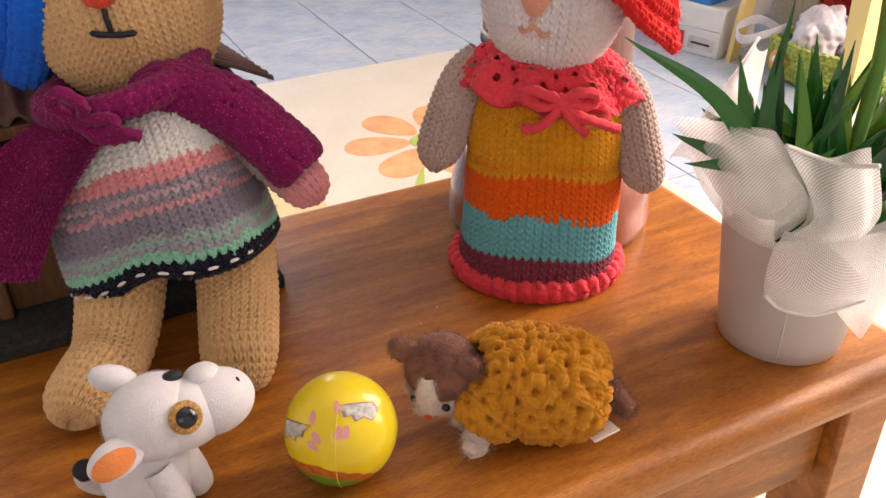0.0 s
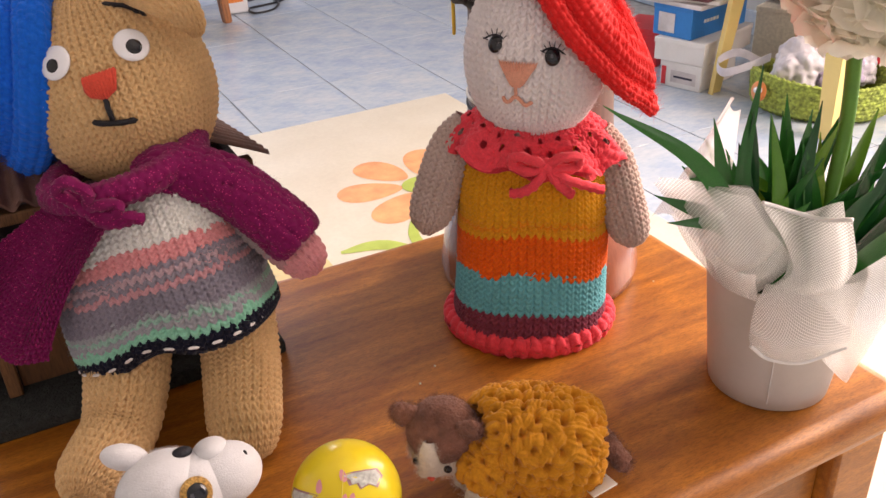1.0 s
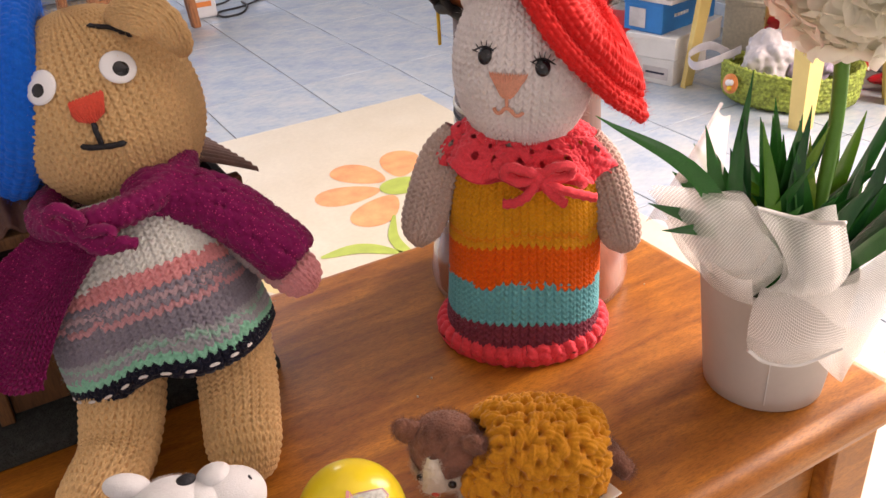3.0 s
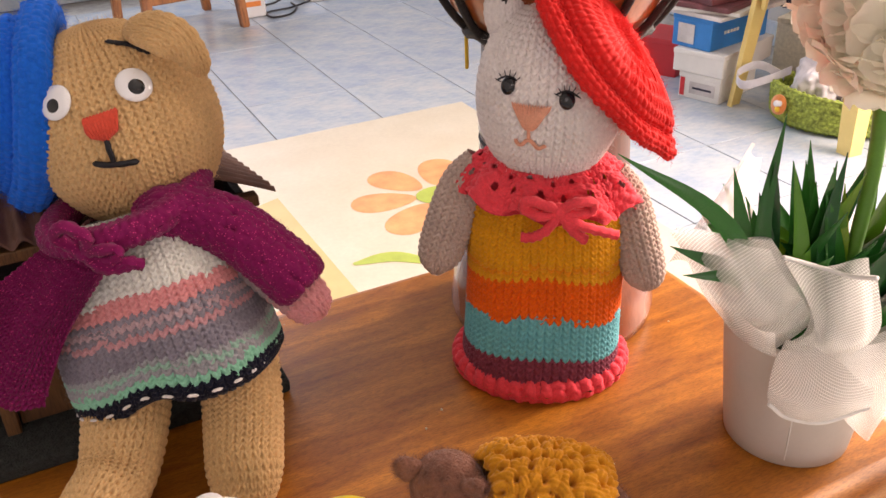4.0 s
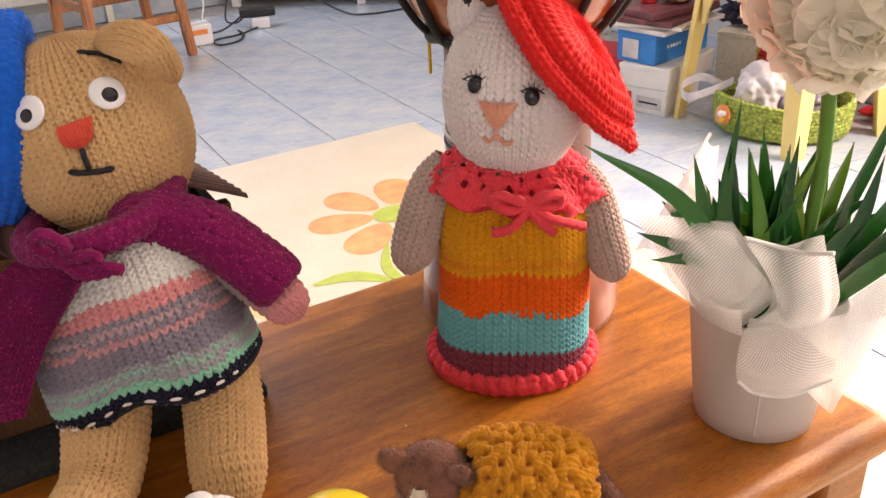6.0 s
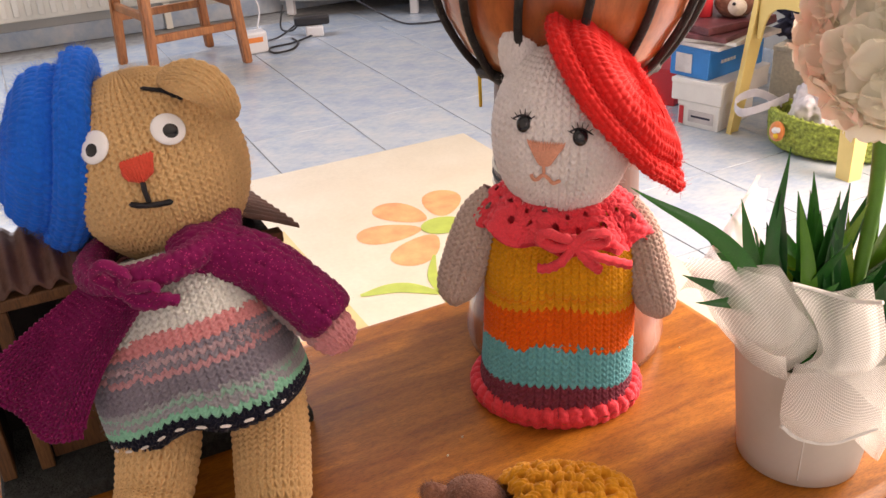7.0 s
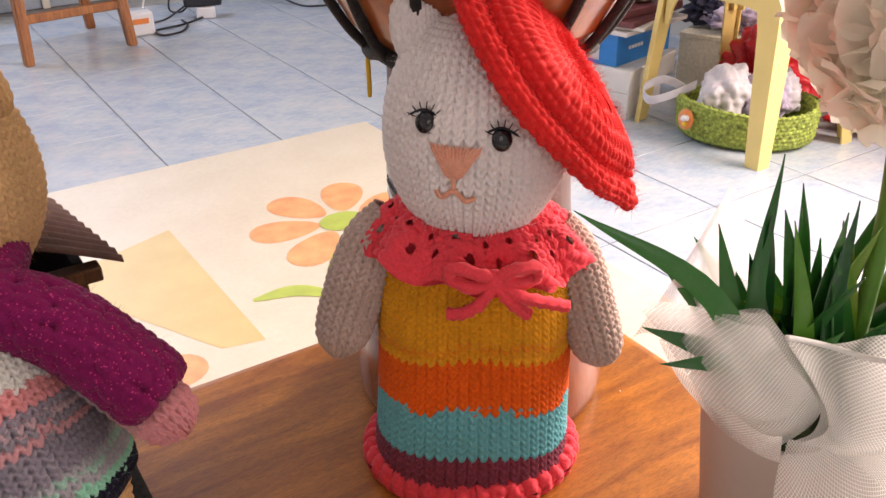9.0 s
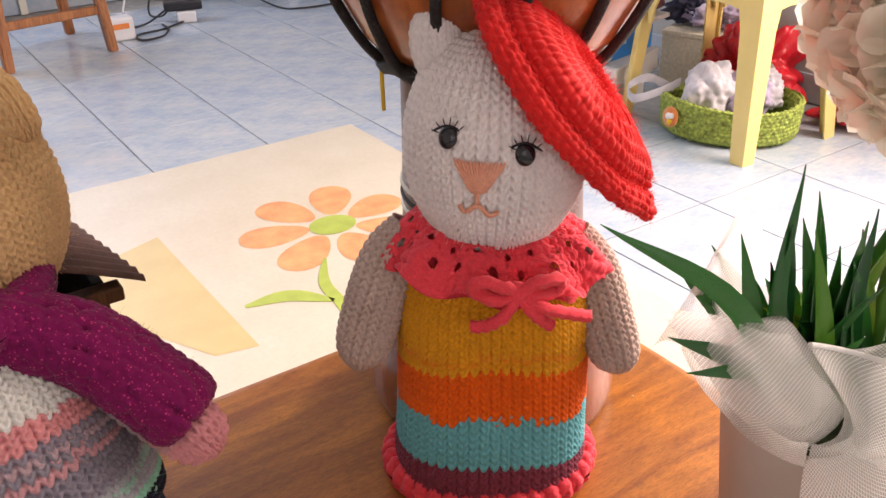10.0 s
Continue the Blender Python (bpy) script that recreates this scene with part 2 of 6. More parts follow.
def lathe(profile, n=48, bm=None, m=None):
    """Turned form from (radius, height) pairs."""
    bm = bm or bmesh.new()
    rings = []
    for r, z in profile:
        ring = [Vector((r * math.cos(2 * math.pi * i / n), r * math.sin(2 * math.pi * i / n), z)) for i in range(n)]
        rings.append([bm.verts.new(m @ p if m else p) for p in ring])
    for a, b in zip(rings, rings[1:]):
        for i in range(n):
            bm.faces.new((a[i], a[(i + 1) % n], b[(i + 1) % n], b[i]))
    for ring in (rings[0][::-1], rings[-1]):
        bm.faces.new(ring)
    return smooth(bm, 45)


def spline(points, n):
    """Catmull-Rom through rows of numbers."""
    p = np.asarray(points, float)
    q = np.vstack([2 * p[0] - p[1], p, 2 * p[-1] - p[-2]])
    t = np.linspace(0, len(p) - 1, n)
    i = np.minimum(t.astype(int), len(p) - 2)
    f = (t - i)[:, None]
    a, b, c, d = q[i], q[i + 1], q[i + 2], q[i + 3]
    return 0.5 * (2 * b + (c - a) * f + (2 * a - 5 * b + 4 * c - d) * f**2 + (3 * b - a - 3 * c + d) * f**3)


def cord(points, r, n=40, k=8, bm=None, taper=None):
    """A round cord through points."""
    bm = bm or bmesh.new()
    c = spline(points, n)
    up, rings = Vector((0.13, 0.31, 0.94)), []
    for i in range(n):
        p = Vector(c[i])
        t = (Vector(c[min(i + 1, n - 1)]) - Vector(c[max(i - 1, 0)])).normalized()
        x = (up - t * up.dot(t)).normalized()
        up = x
        y = t.cross(x)
        rr = r * (taper(i / (n - 1)) if taper else 1)
        rings.append([bm.verts.new(p + (x * math.cos(2 * math.pi * j / k) + y * math.sin(2 * math.pi * j / k)) * rr) for j in range(k)])
    for a, b in zip(rings, rings[1:]):
        for j in range(k):
            bm.faces.new((a[j], a[(j + 1) % k], b[(j + 1) % k], b[j]))
    bm.faces.new(rings[0][::-1]), bm.faces.new(rings[-1])
    return smooth(bm, 60)


def frac(a):
    return a - np.floor(a)


def knit(U, V):
    """Relief of stocking stitch, U in stitches and V in rows."""
    ax = np.abs(frac(U) * 2 - 1)
    leg = np.sqrt(np.clip(1 - ((ax - 0.46) / 0.56) ** 2, 0, 1))
    along = np.abs(np.sin(np.pi * frac(V - 0.72 * ax))) ** 0.8
    hole = np.exp(-(((1 - ax) / 0.30) ** 2)) * (0.15 + 0.85 * (1 - along) ** 1.3)
    pit = np.exp(-((ax / 0.20) ** 2)) * (1 - along) ** 1.5
    return leg * (0.42 + 0.58 * along) - 0.95 * hole - 0.35 * pit


def purl(U, V):
    """Relief of garter and crochet rows: staggered puffs."""
    row = np.floor(V)
    a = np.abs(np.sin(np.pi * (U + 0.5 * (row % 2)))) ** 0.7
    return a * np.abs(np.sin(np.pi * V)) ** 0.6 * (0.75 + 0.25 * np.sin(9.1 * row + 3.3 * np.floor(U)))


def puffs(U, V, seed=3):
    """Relief of uneven crochet clusters, each wound of strands."""
    rng = np.random.default_rng(seed)
    off = rng.random((64, 64, 2)) * 0.7 + 0.15
    iu, iv = np.floor(U).astype(int), np.floor(V).astype(int)
    best, lay = np.full(U.shape, 9.0), np.zeros(U.shape)
    turn = rng.random((64, 64)) * np.pi
    for a in (-1, 0, 1):
        for b in (-1, 0, 1):
            q = off[(iu + a) % 64, (iv + b) % 64]
            dx, dy = iu + a + q[..., 0] - U, iv + b + q[..., 1] - V
            d = np.hypot(dx, dy)
            near = d < best
            w = turn[(iu + a) % 64, (iv + b) % 64]
            best, lay = np.where(near, d, best), np.where(near, dx * np.cos(w) + dy * np.sin(w), lay)
    body = np.sqrt(np.clip(1 - (best / 0.85) ** 2, 0, 1))
    return body * (0.94 + 0.06 * np.sin(lay * 16))


def shell_puffs(U, V):
    """Relief of open crochet: wound clusters with deep gaps between the groups."""
    row = np.floor(V)
    u = U * 0.5 + 0.5 * (row % 2)
    gap = np.exp(-((np.minimum(frac(u), 1 - frac(u)) / 0.13) ** 2)) * np.exp(-(((frac(V) - 0.12) / 0.30) ** 2))
    return puffs(U * 1.15, V * 1.25, 5) - 0.9 * gap


class Cloth:
    """Gathers woollen skins and small parts into one mesh."""

    def __init__(self):
        self.v, self.f, self.uv, self.m, self.n, self.mats = [], [], [], [], 0, []

    def slot(self, key):
        if key not in self.mats:
            self.mats.append(key)
        return self.mats.index(key)

    def grid(self, P, uv, key):
        a, b = P.shape[:2]
        i = np.arange(a * b).reshape(a, b) + self.n
        f = np.stack([i[:-1, :-1], i[:-1, 1:], i[1:, 1:], i[1:, :-1]], -1).reshape(-1, 4)
        self.v.append(P.reshape(-1, 3)), self.uv.append(uv.reshape(-1, 2)), self.f.append(f)
        self.m.append(np.full(len(f), self.slot(key), np.int32))
        self.n += a * b

    def skin(self, fn, cols, rows, key, stitch=knit, amp=0.0007, sub=(6, 4), u=(0.0, 1.0), v=(0.0, 1.0), out=True, gap=None):
        """fn(u, v) gives the smooth surface; the stitches are raised on it."""
        nu, nv = int(cols * sub[0]) + 1, int(rows * sub[1]) + 1
        uu, vv = np.meshgrid(np.linspace(*u, nu), np.linspace(*v, nv))
        P = fn(uu, vv)
        du, dv = np.gradient(P, axis=1), np.gradient(P, axis=0)
        N = np.cross(du, dv)
        N /= np.maximum(np.linalg.norm(N, axis=2, keepdims=True), 1e-12)
        way = P - P.reshape(-1, 3).mean(0) if out is True else np.array(out, float)
        if (N * way).sum() < 0:
            N = -N
        s, r = (uu - u[0]) / (u[1] - u[0]) * cols, (vv - v[0]) / (v[1] - v[0]) * rows
        jit = 0.05 * np.sin(r * 0.9 + 1.3 * np.sin(s * 0.35)) + 0.07 * np.sin(s * 0.7 + r * 0.23)
        P = P + N * (stitch(s + 0.5 * jit, r + jit) * amp)[..., None]
        if stitch is knit:
            q = (np.floor(r + jit - 0.72 * np.abs(frac(s + 0.5 * jit) * 2 - 1)) + 0.5) / rows
            vv = v[0] + q * (v[1] - v[0])
        self.grid(P, np.stack([uu, vv], -1), key)
        if gap is not None:
            keep = ~gap(uu, vv)[:-1, :-1].ravel()
            self.f[-1], self.m[-1] = self.f[-1][keep], self.m[-1][keep]

    def ball(self, c, r, key, m=None, n=24):
        uu, vv = np.meshgrid(np.linspace(0, 2 * np.pi, n + 1), np.linspace(0, np.pi, n // 2 + 1))
        P = np.stack([np.sin(vv) * np.cos(uu) * r[0], np.sin(vv) * np.sin(uu) * r[1], -np.cos(vv) * r[2]], -1)
        if m is not None:
            P = P @ np.array(m).T
        self.grid(P + np.array(c), np.stack([uu, vv], -1), key)

    def strand(self, points, r, key, n=24, k=8, twist=True):
        c = spline(points, n)
        t = np.gradient(c, axis=0)
        t /= np.linalg.norm(t, axis=1, keepdims=True) + 1e-12
        x = np.cross(t, np.array([0.31, 0.2, 0.93]))
        x /= np.linalg.norm(x, axis=1, keepdims=True) + 1e-12
        y = np.cross(t, x)
        a = np.linspace(0, 2 * np.pi, k + 1)
        rr = r * np.ones(n)
        rr[0] = rr[-1] = r * 0.2
        w = 1 + (0.18 * np.sin(3 * a[None] + np.arange(n)[:, None] * 0.9) if twist else 0)
        P = c[:, None] + (x[:, None] * np.cos(a)[None, :, None] + y[:, None] * np.sin(a)[None, :, None]) * (rr[:, None] * w)[..., None]
        uv = np.stack(np.meshgrid(a, np.linspace(0, 1, n)), -1)
        self.grid(P, uv, key)

    def fuzz(self, fn, count, length, key, seed, thick=0.00006):
        """Short loose fibres standing off a skin."""
        rng = np.random.default_rng(seed)
        u, v = rng.random(count), rng.random(count) * 0.96 + 0.02
        e = 1e-3
        P = fn(u[None], v[None])[0]
        N = np.cross(fn(u[None] + e, v[None])[0] - P, fn(u[None], v[None] + e)[0] - P)
        N /= np.linalg.norm(N, axis=1, keepdims=True) + 1e-15
        d = N + 0.9 * rng.normal(size=(count, 3))
        d /= np.linalg.norm(d, axis=1, keepdims=True)
        side = np.cross(d, rng.normal(size=(count, 3)))
        side *= thick / (np.linalg.norm(side, axis=1, keepdims=True) + 1e-12)
        L = length * (0.4 + rng.random((count, 1)))
        base = P + N * 0.0004
        tip = base + d * L + N * L * 0.5
        V = np.stack([base - side, base + side, tip + side * 0.4, tip - side * 0.4], 1).reshape(-1, 3)
        self.v.append(V), self.uv.append(np.repeat(np.stack([u, v], -1), 4, 0))
        f = np.arange(count * 4).reshape(-1, 4) + self.n
        self.f.append(f), self.m.append(np.full(count, self.slot(key), np.int32))
        self.n += count * 4

    def build(self, name, parent=None):
        V, F, UV, MI = (np.concatenate(a) for a in (self.v, self.f, self.uv, self.m))
        me = bpy.data.meshes.new(name)
        me.vertices.add(len(V)), me.loops.add(F.size), me.polygons.add(len(F))
        me.vertices.foreach_set("co", V.astype(np.float32).ravel())
        me.loops.foreach_set("vertex_index", F.astype(np.int32).ravel())
        me.polygons.foreach_set("loop_start", np.arange(0, F.size, 4, dtype=np.int32))
        me.polygons.foreach_set("material_index", MI)
        me.polygons.foreach_set("use_smooth", np.ones(len(F), bool))
        layer = me.uv_layers.new(name="UVMap")
        layer.data.foreach_set("uv", UV[F.ravel()].astype(np.float32).ravel())
        for key in self.mats:
            me.materials.append(M[key])
        me.update(), me.validate()
        ob = new(name, me)
        if parent:
            ob.parent = parent
        return ob


def tube_fn(centres, radii, front=(0, -1, 0), power=2.0):
    """A limb: centres and (rx, ry) along it; u runs round from the back, v along."""
    C, R = np.asarray(centres, float), np.asarray(radii, float)
    both = spline(np.hstack([C, R]), 1600)
    step = np.linalg.norm(np.diff(both, axis=0), axis=1)
    run = np.concatenate([[0], np.cumsum(step)])
    even = np.linspace(0, run[-1], 400)
    both = np.stack([np.interp(even, run, both[:, j]) for j in range(5)], 1)
    dense, dr = both[:, :3], both[:, 3:]
    t = np.gradient(dense, axis=0)
    ker = np.ones(41) / 41
    t = np.stack([np.convolve(np.pad(t[:, k], 20, "edge"), ker, "valid") for k in range(3)], 1)
    t /= np.linalg.norm(t, axis=1, keepdims=True)
    F = np.array(front, float)
    x = F - t * (t @ F)[:, None]
    x /= np.linalg.norm(x, axis=1, keepdims=True)
    y = np.cross(t, x)

    def at(tab, v):
        k = np.clip(v, 0, 1) * 399
        return np.stack([np.interp(k, np.arange(400), tab[:, j]) for j in range(tab.shape[1])], -1)

    def fn(u, v):
        a = 2 * np.pi * (u + 0.5)
        ca, sa = np.cos(a), np.sin(a)
        k = (np.abs(ca) ** power + np.abs(sa) ** power) ** (-1 / power)
        r = np.maximum(at(dr, v), 0)
        return at(dense, v) + at(x, v) * (ca * k * r[..., 1])[..., None] + at(y, v) * (sa * k * r[..., 0])[..., None]

    return fn


def egg_fn(c, r, m=None, sharp=1.0):
    """An egg: u round from the back, v from the bottom to the top."""
    c, m = np.array(c, float), np.array(m) if m is not None else np.eye(3)

    def fn(u, v):
        a, p = 2 * np.pi * (u + 0.25), np.pi * (v * 0.985 + 0.0075)
        s = np.sin(p) ** sharp
        P = np.stack([s * np.cos(a) * r[0], s * np.sin(a) * r[1], -np.cos(p) * r[2]], -1)
        return P @ m.T + c

    return fn


def frame_of(right, up):
    """Columns right, back, up from a rough right and up."""
    z = Vector(up).normalized()
    x = (Vector(right) - z * Vector(right).dot(z)).normalized()
    return Matrix((x, z.cross(x), z)).transposed()


# ---- the room ----
def slab(name, u0, v0, z0, u1, v1, z1, key, kind="structure", label="", bevel=0.0):
    ob = part(name, box(u0, v0, z0, u1, v1, z1, bevel), key)
    ob.matrix_world = ROOM
    return tagged(ob, label, kind=kind)


U0, U1, V0, V1, HIGH = -2.2, 2.3, -2.0, 4.2, 2.6
floor = slab("floor", U0 - 0.2, V0 - 0.2, -0.2, U1 + 0.2, V1 + 0.2, -0.004, "grout", label="grey grouted room floor under marbled tiles")
slab("ceiling", U0 - 0.2, V0 - 0.2, HIGH, U1 + 0.2, V1 + 0.2, HIGH + 0.15, "ceiling", label="plain white ceiling")


def wall_with_window(name, along, at, thick, lo, hi, w0, w1, z0, z1, label):
    """A wall in the u or v direction with one opening through it."""
    bm = bmesh.new()
    pieces = ((lo, 0, w0, HIGH), (w1, 0, hi, HIGH), (w0, 0, w1, z0), (w0, z1, w1, HIGH))
    for a, za, b, zb in pieces:
        if b - a > 1e-4 and zb - za > 1e-4:
            if along == "v":
                box(at, a, za, at + thick, b, zb, bm=bm)
            else:
                box(a, at, za, b, at + thick, zb, bm=bm)
    ob = part(name, bm, "plaster")
    ob.matrix_world = ROOM
    return tagged(ob, label, kind="structure")


wall_with_window("wall_east", "v", U1, 0.18, V0 - 0.18, V1 + 0.18, -0.5, 1.4, 0.5, 2.25, "white plaster wall with a wide window")
# south opening is out of view, added to go with the fill lamp
wall_with_window("wall_south", "u", V0 - 0.18, 0.18, U0, U1, -1.6, -0.2, 0.9, 2.2, "white plaster wall with an added opening for the fill lamp")
wall_with_window("wall_north", "u", V1, 0.18, U0, U1, -0.7, 1.1, 0.9, 2.3, "white plaster wall with an added opening for the fill lamp over the radiator")
wall_with_window("wall_west", "v", U0 - 0.18, 0.18, V0 - 0.18, V1 + 0.18, V1 + 0.18, V1 + 0.18, 0.9, 2.0, "plain white plaster wall")


def window(name, along, at, w0, w1, z0, z1):
    """White frame, sill and panes in an opening."""
    t = tagged(new(name), "white framed window with clear panes", kind="structure")
    t.matrix_world = ROOM
    f, d = 0.05, 0.06

    def bar(a, za, b, zb, key="whiteplastic", part_name="window_frame", y0=0.0, y1=d):
        bm = box(at + y0, a, za, at + y1, b, zb, 0.004) if along == "v" else box(a, at + y0, za, b, at + y1, zb, 0.004)
        return part(part_name, bm, key, t)

    bar(w0 + 0.002, z0 + 0.002, w0 + f, z1 - 0.002), bar(w1 - f, z0 + 0.002, w1 - 0.002, z1 - 0.002)
    bar(w0 + f, z0 + 0.002, w1 - f, z0 + f), bar(w0 + f, z1 - f, w1 - f, z1 - 0.002)
    mid = (w0 + w1) / 2
    bar(mid - 0.03, z0 + f, mid + 0.03, z1 - f)
    for a, b in ((w0 + f, mid - 0.03), (mid + 0.03, w1 - f)):
        pane = bar(a - 0.004, z0 + f - 0.004, b + 0.004, z1 - f + 0.004, "glass", "pane", 0.028, 0.032)
        pane.visible_shadow = False
    return t


def glass():
    m, nt, b = tree("window_glass")
    b.inputs["Base Color"].default_value = (1, 1, 1, 1)
    b.inputs["Roughness"].default_value, b.inputs["Transmission Weight"].default_value, b.inputs["IOR"].default_value = 0.02, 1.0, 1.02
    return m


M["glass"] = glass()
window("window_1", "v", U1 + 0.08, -0.5, 1.4, 0.5, 2.25)
# the south window is added and unseen, it frames the fill lamp
window("added_window_south", "u", V0 - 0.14, -1.6, -0.2, 0.9, 2.2)
window("window_3", "u", V1 + 0.08, -0.7, 1.1, 0.9, 2.3)
slab("baseboard_north", U0, V1 - 0.014, 0, U1, V1 - 0.002, 0.08, "tile", label="tiled skirting along the wall", bevel=0.002)
slab("baseboard_east", U1 - 0.014, V0, 0, U1 - 0.002, V1 - 0.02, 0.08, "tile", label="tiled skirting along the wall", bevel=0.002)


def floor_mat():
    t = thing("floor_mat", ROOM, "cream vinyl floor mat printed with an orange flower", "mat")
    part("sheet", box(-0.37, -0.9, 0.0, 1.16, 2.105, 0.004, 0.0015), mat_sheet(), t)
    return t


def mat_sheet():
    m, nt, b = tree("cream_vinyl")
    c = ramp(nt, noise_at(nt, 5, 4), [(0.3, (0.60, 0.545, 0.43)), (0.7, (0.66, 0.615, 0.51))])
    g = ramp(nt, noise_at(nt, 120, 3), [(0.3, (0.93,) * 3), (0.7, (1, 1, 1))])
    nt.links.new(mix(nt, 1.0, c, g, "MULTIPLY"), b.inputs["Base Color"])
    b.inputs["Roughness"].default_value = 0.42
    bumped(nt, b, noise_at(nt, 90, 3), 0.08, 0.001)
    return m


mat_print = {
    "petal": plain("printed_orange", (0.80, 0.36, 0.16), 0.45, 0.2, 22),
    "eye": plain("printed_green", (0.38, 0.48, 0.09), 0.45, 0.12, 30),
    "patch": plain("printed_yellow", (0.60, 0.47, 0.22), 0.45, 0.06, 12),
}


def flat(points, z, bm=None):
    """A thin printed shape from an outline."""
    bm = bm or bmesh.new()
    vs = [bm.verts.new((x, y, z)) for x, y in points]
    f = bm.faces.new(vs)
    if f.normal.z < 0:
        f.normal_flip()
    return bm


def petal_outline(cx, cy, ang, r0, r1, w):
    out = []
    for k in range(25):
        s = k / 24 * 2 * math.pi
        d = (r0 + r1) / 2 - (r1 - r0) / 2 * math.cos(s)
        q = w * math.sin(s) * (0.55 + 0.45 * (d - r0) / (r1 - r0))
        out.append((cx + d * math.cos(ang) - q * math.sin(ang), cy + d * math.sin(ang) + q * math.cos(ang)))
    return out


def printed_flower(owner, cx, cy, size=1.0):
    for k in range(7):
        a = radians(167 + 51.43 * k)
        r1 = (0.185 + 0.012 * math.sin(2.6 * k)) * size
        part("petal", flat(petal_outline(cx, cy, a, 0.050 * size, 1.08 * r1, 0.060 * size), 0.0046), mat_print["petal"], owner)
    ring = [(cx + 0.052 * size * math.cos(i * 0.3142), cy + 0.044 * size * math.sin(i * 0.3142)) for i in range(20)]
    part("flower_eye", flat(ring, 0.0052), mat_print["eye"], owner)


def ribbon(owner, pts, w, name="printed_stem"):
    c = spline(pts, 24)
    t = np.gradient(c, axis=0)
    bm = bmesh.new()
    rows = []
    for i, (p, d) in enumerate(zip(c, t)):
        n = Vector((-d[1], d[0])).normalized() * w * (0.25 + math.sin(math.pi * (i + 0.5) / 24))
        rows.append((bm.verts.new((p[0] + n.x, p[1] + n.y, 0.005)), bm.verts.new((p[0] - n.x, p[1] - n.y, 0.005))))
    for a, b in zip(rows, rows[1:]):
        f = bm.faces.new((a[0], a[1], b[1], b[0]))
    bmesh.ops.recalc_face_normals(bm, faces=bm.faces)
    return part(name, bm, mat_print["eye"], owner)


def uv_of(x, y):
    return (x * UX + y * UY, -x * UY + y * UX)


mat = floor_mat()
printed_flower(mat, *uv_of(-0.09, 1.777))
ribbon(mat, [uv_of(-0.10, 1.63), uv_of(-0.095, 1.53), uv_of(-0.06, 1.45), uv_of(-0.03, 1.35)], 0.010)
ribbon(mat, [uv_of(-0.235, 1.46), uv_of(-0.16, 1.49), uv_of(-0.075, 1.465)], 0.016, "printed_leaf")
patch = [uv_of(-0.457, 1.763), uv_of(-0.195, 1.332), uv_of(-0.265, 1.309), uv_of(-0.64, 1.545)]
part("printed_patch", flat(patch, 0.0045), mat_print["patch"], mat)
printed_flower(mat, *uv_of(-0.42, 1.16), 0.95)


# ---- the table ----
def side_table():
    t = thing("side_table", ROOM @ Matrix.Translation((0.195, 0.308, 0)), "varnished orange-brown wooden side table on square legs", "table")
    lu, lv = 0.238, 0.154
    top = box(-lu, -lv, TOP - 0.026, lu, lv, TOP, 0.0105, 5)
    part("tabletop", top, "table", t)
    for sx in (-1, 1):
        for sy in (-1, 1):
            x, y = sx * (lu - 0.026), sy * (lv - 0.028)
            part("leg", box(x - 0.019, y - 0.019, 0.0045, x + 0.019, y + 0.019, TOP - 0.026, 0.003), "table", t)
    for sy in (-1, 1):
        y = sy * (lv - 0.028)
        part("apron", box(-lu + 0.0455, y - 0.009, TOP - 0.085, lu - 0.0455, y + 0.009, TOP - 0.026, 0.002), "table", t)
    for sx in (-1, 1):
        x = sx * (lu - 0.026)
        part("apron", box(x - 0.009, -lv + 0.0475, TOP - 0.085, x + 0.009, lv - 0.0475, TOP - 0.026, 0.002), "table", t)
    return t


side_table()


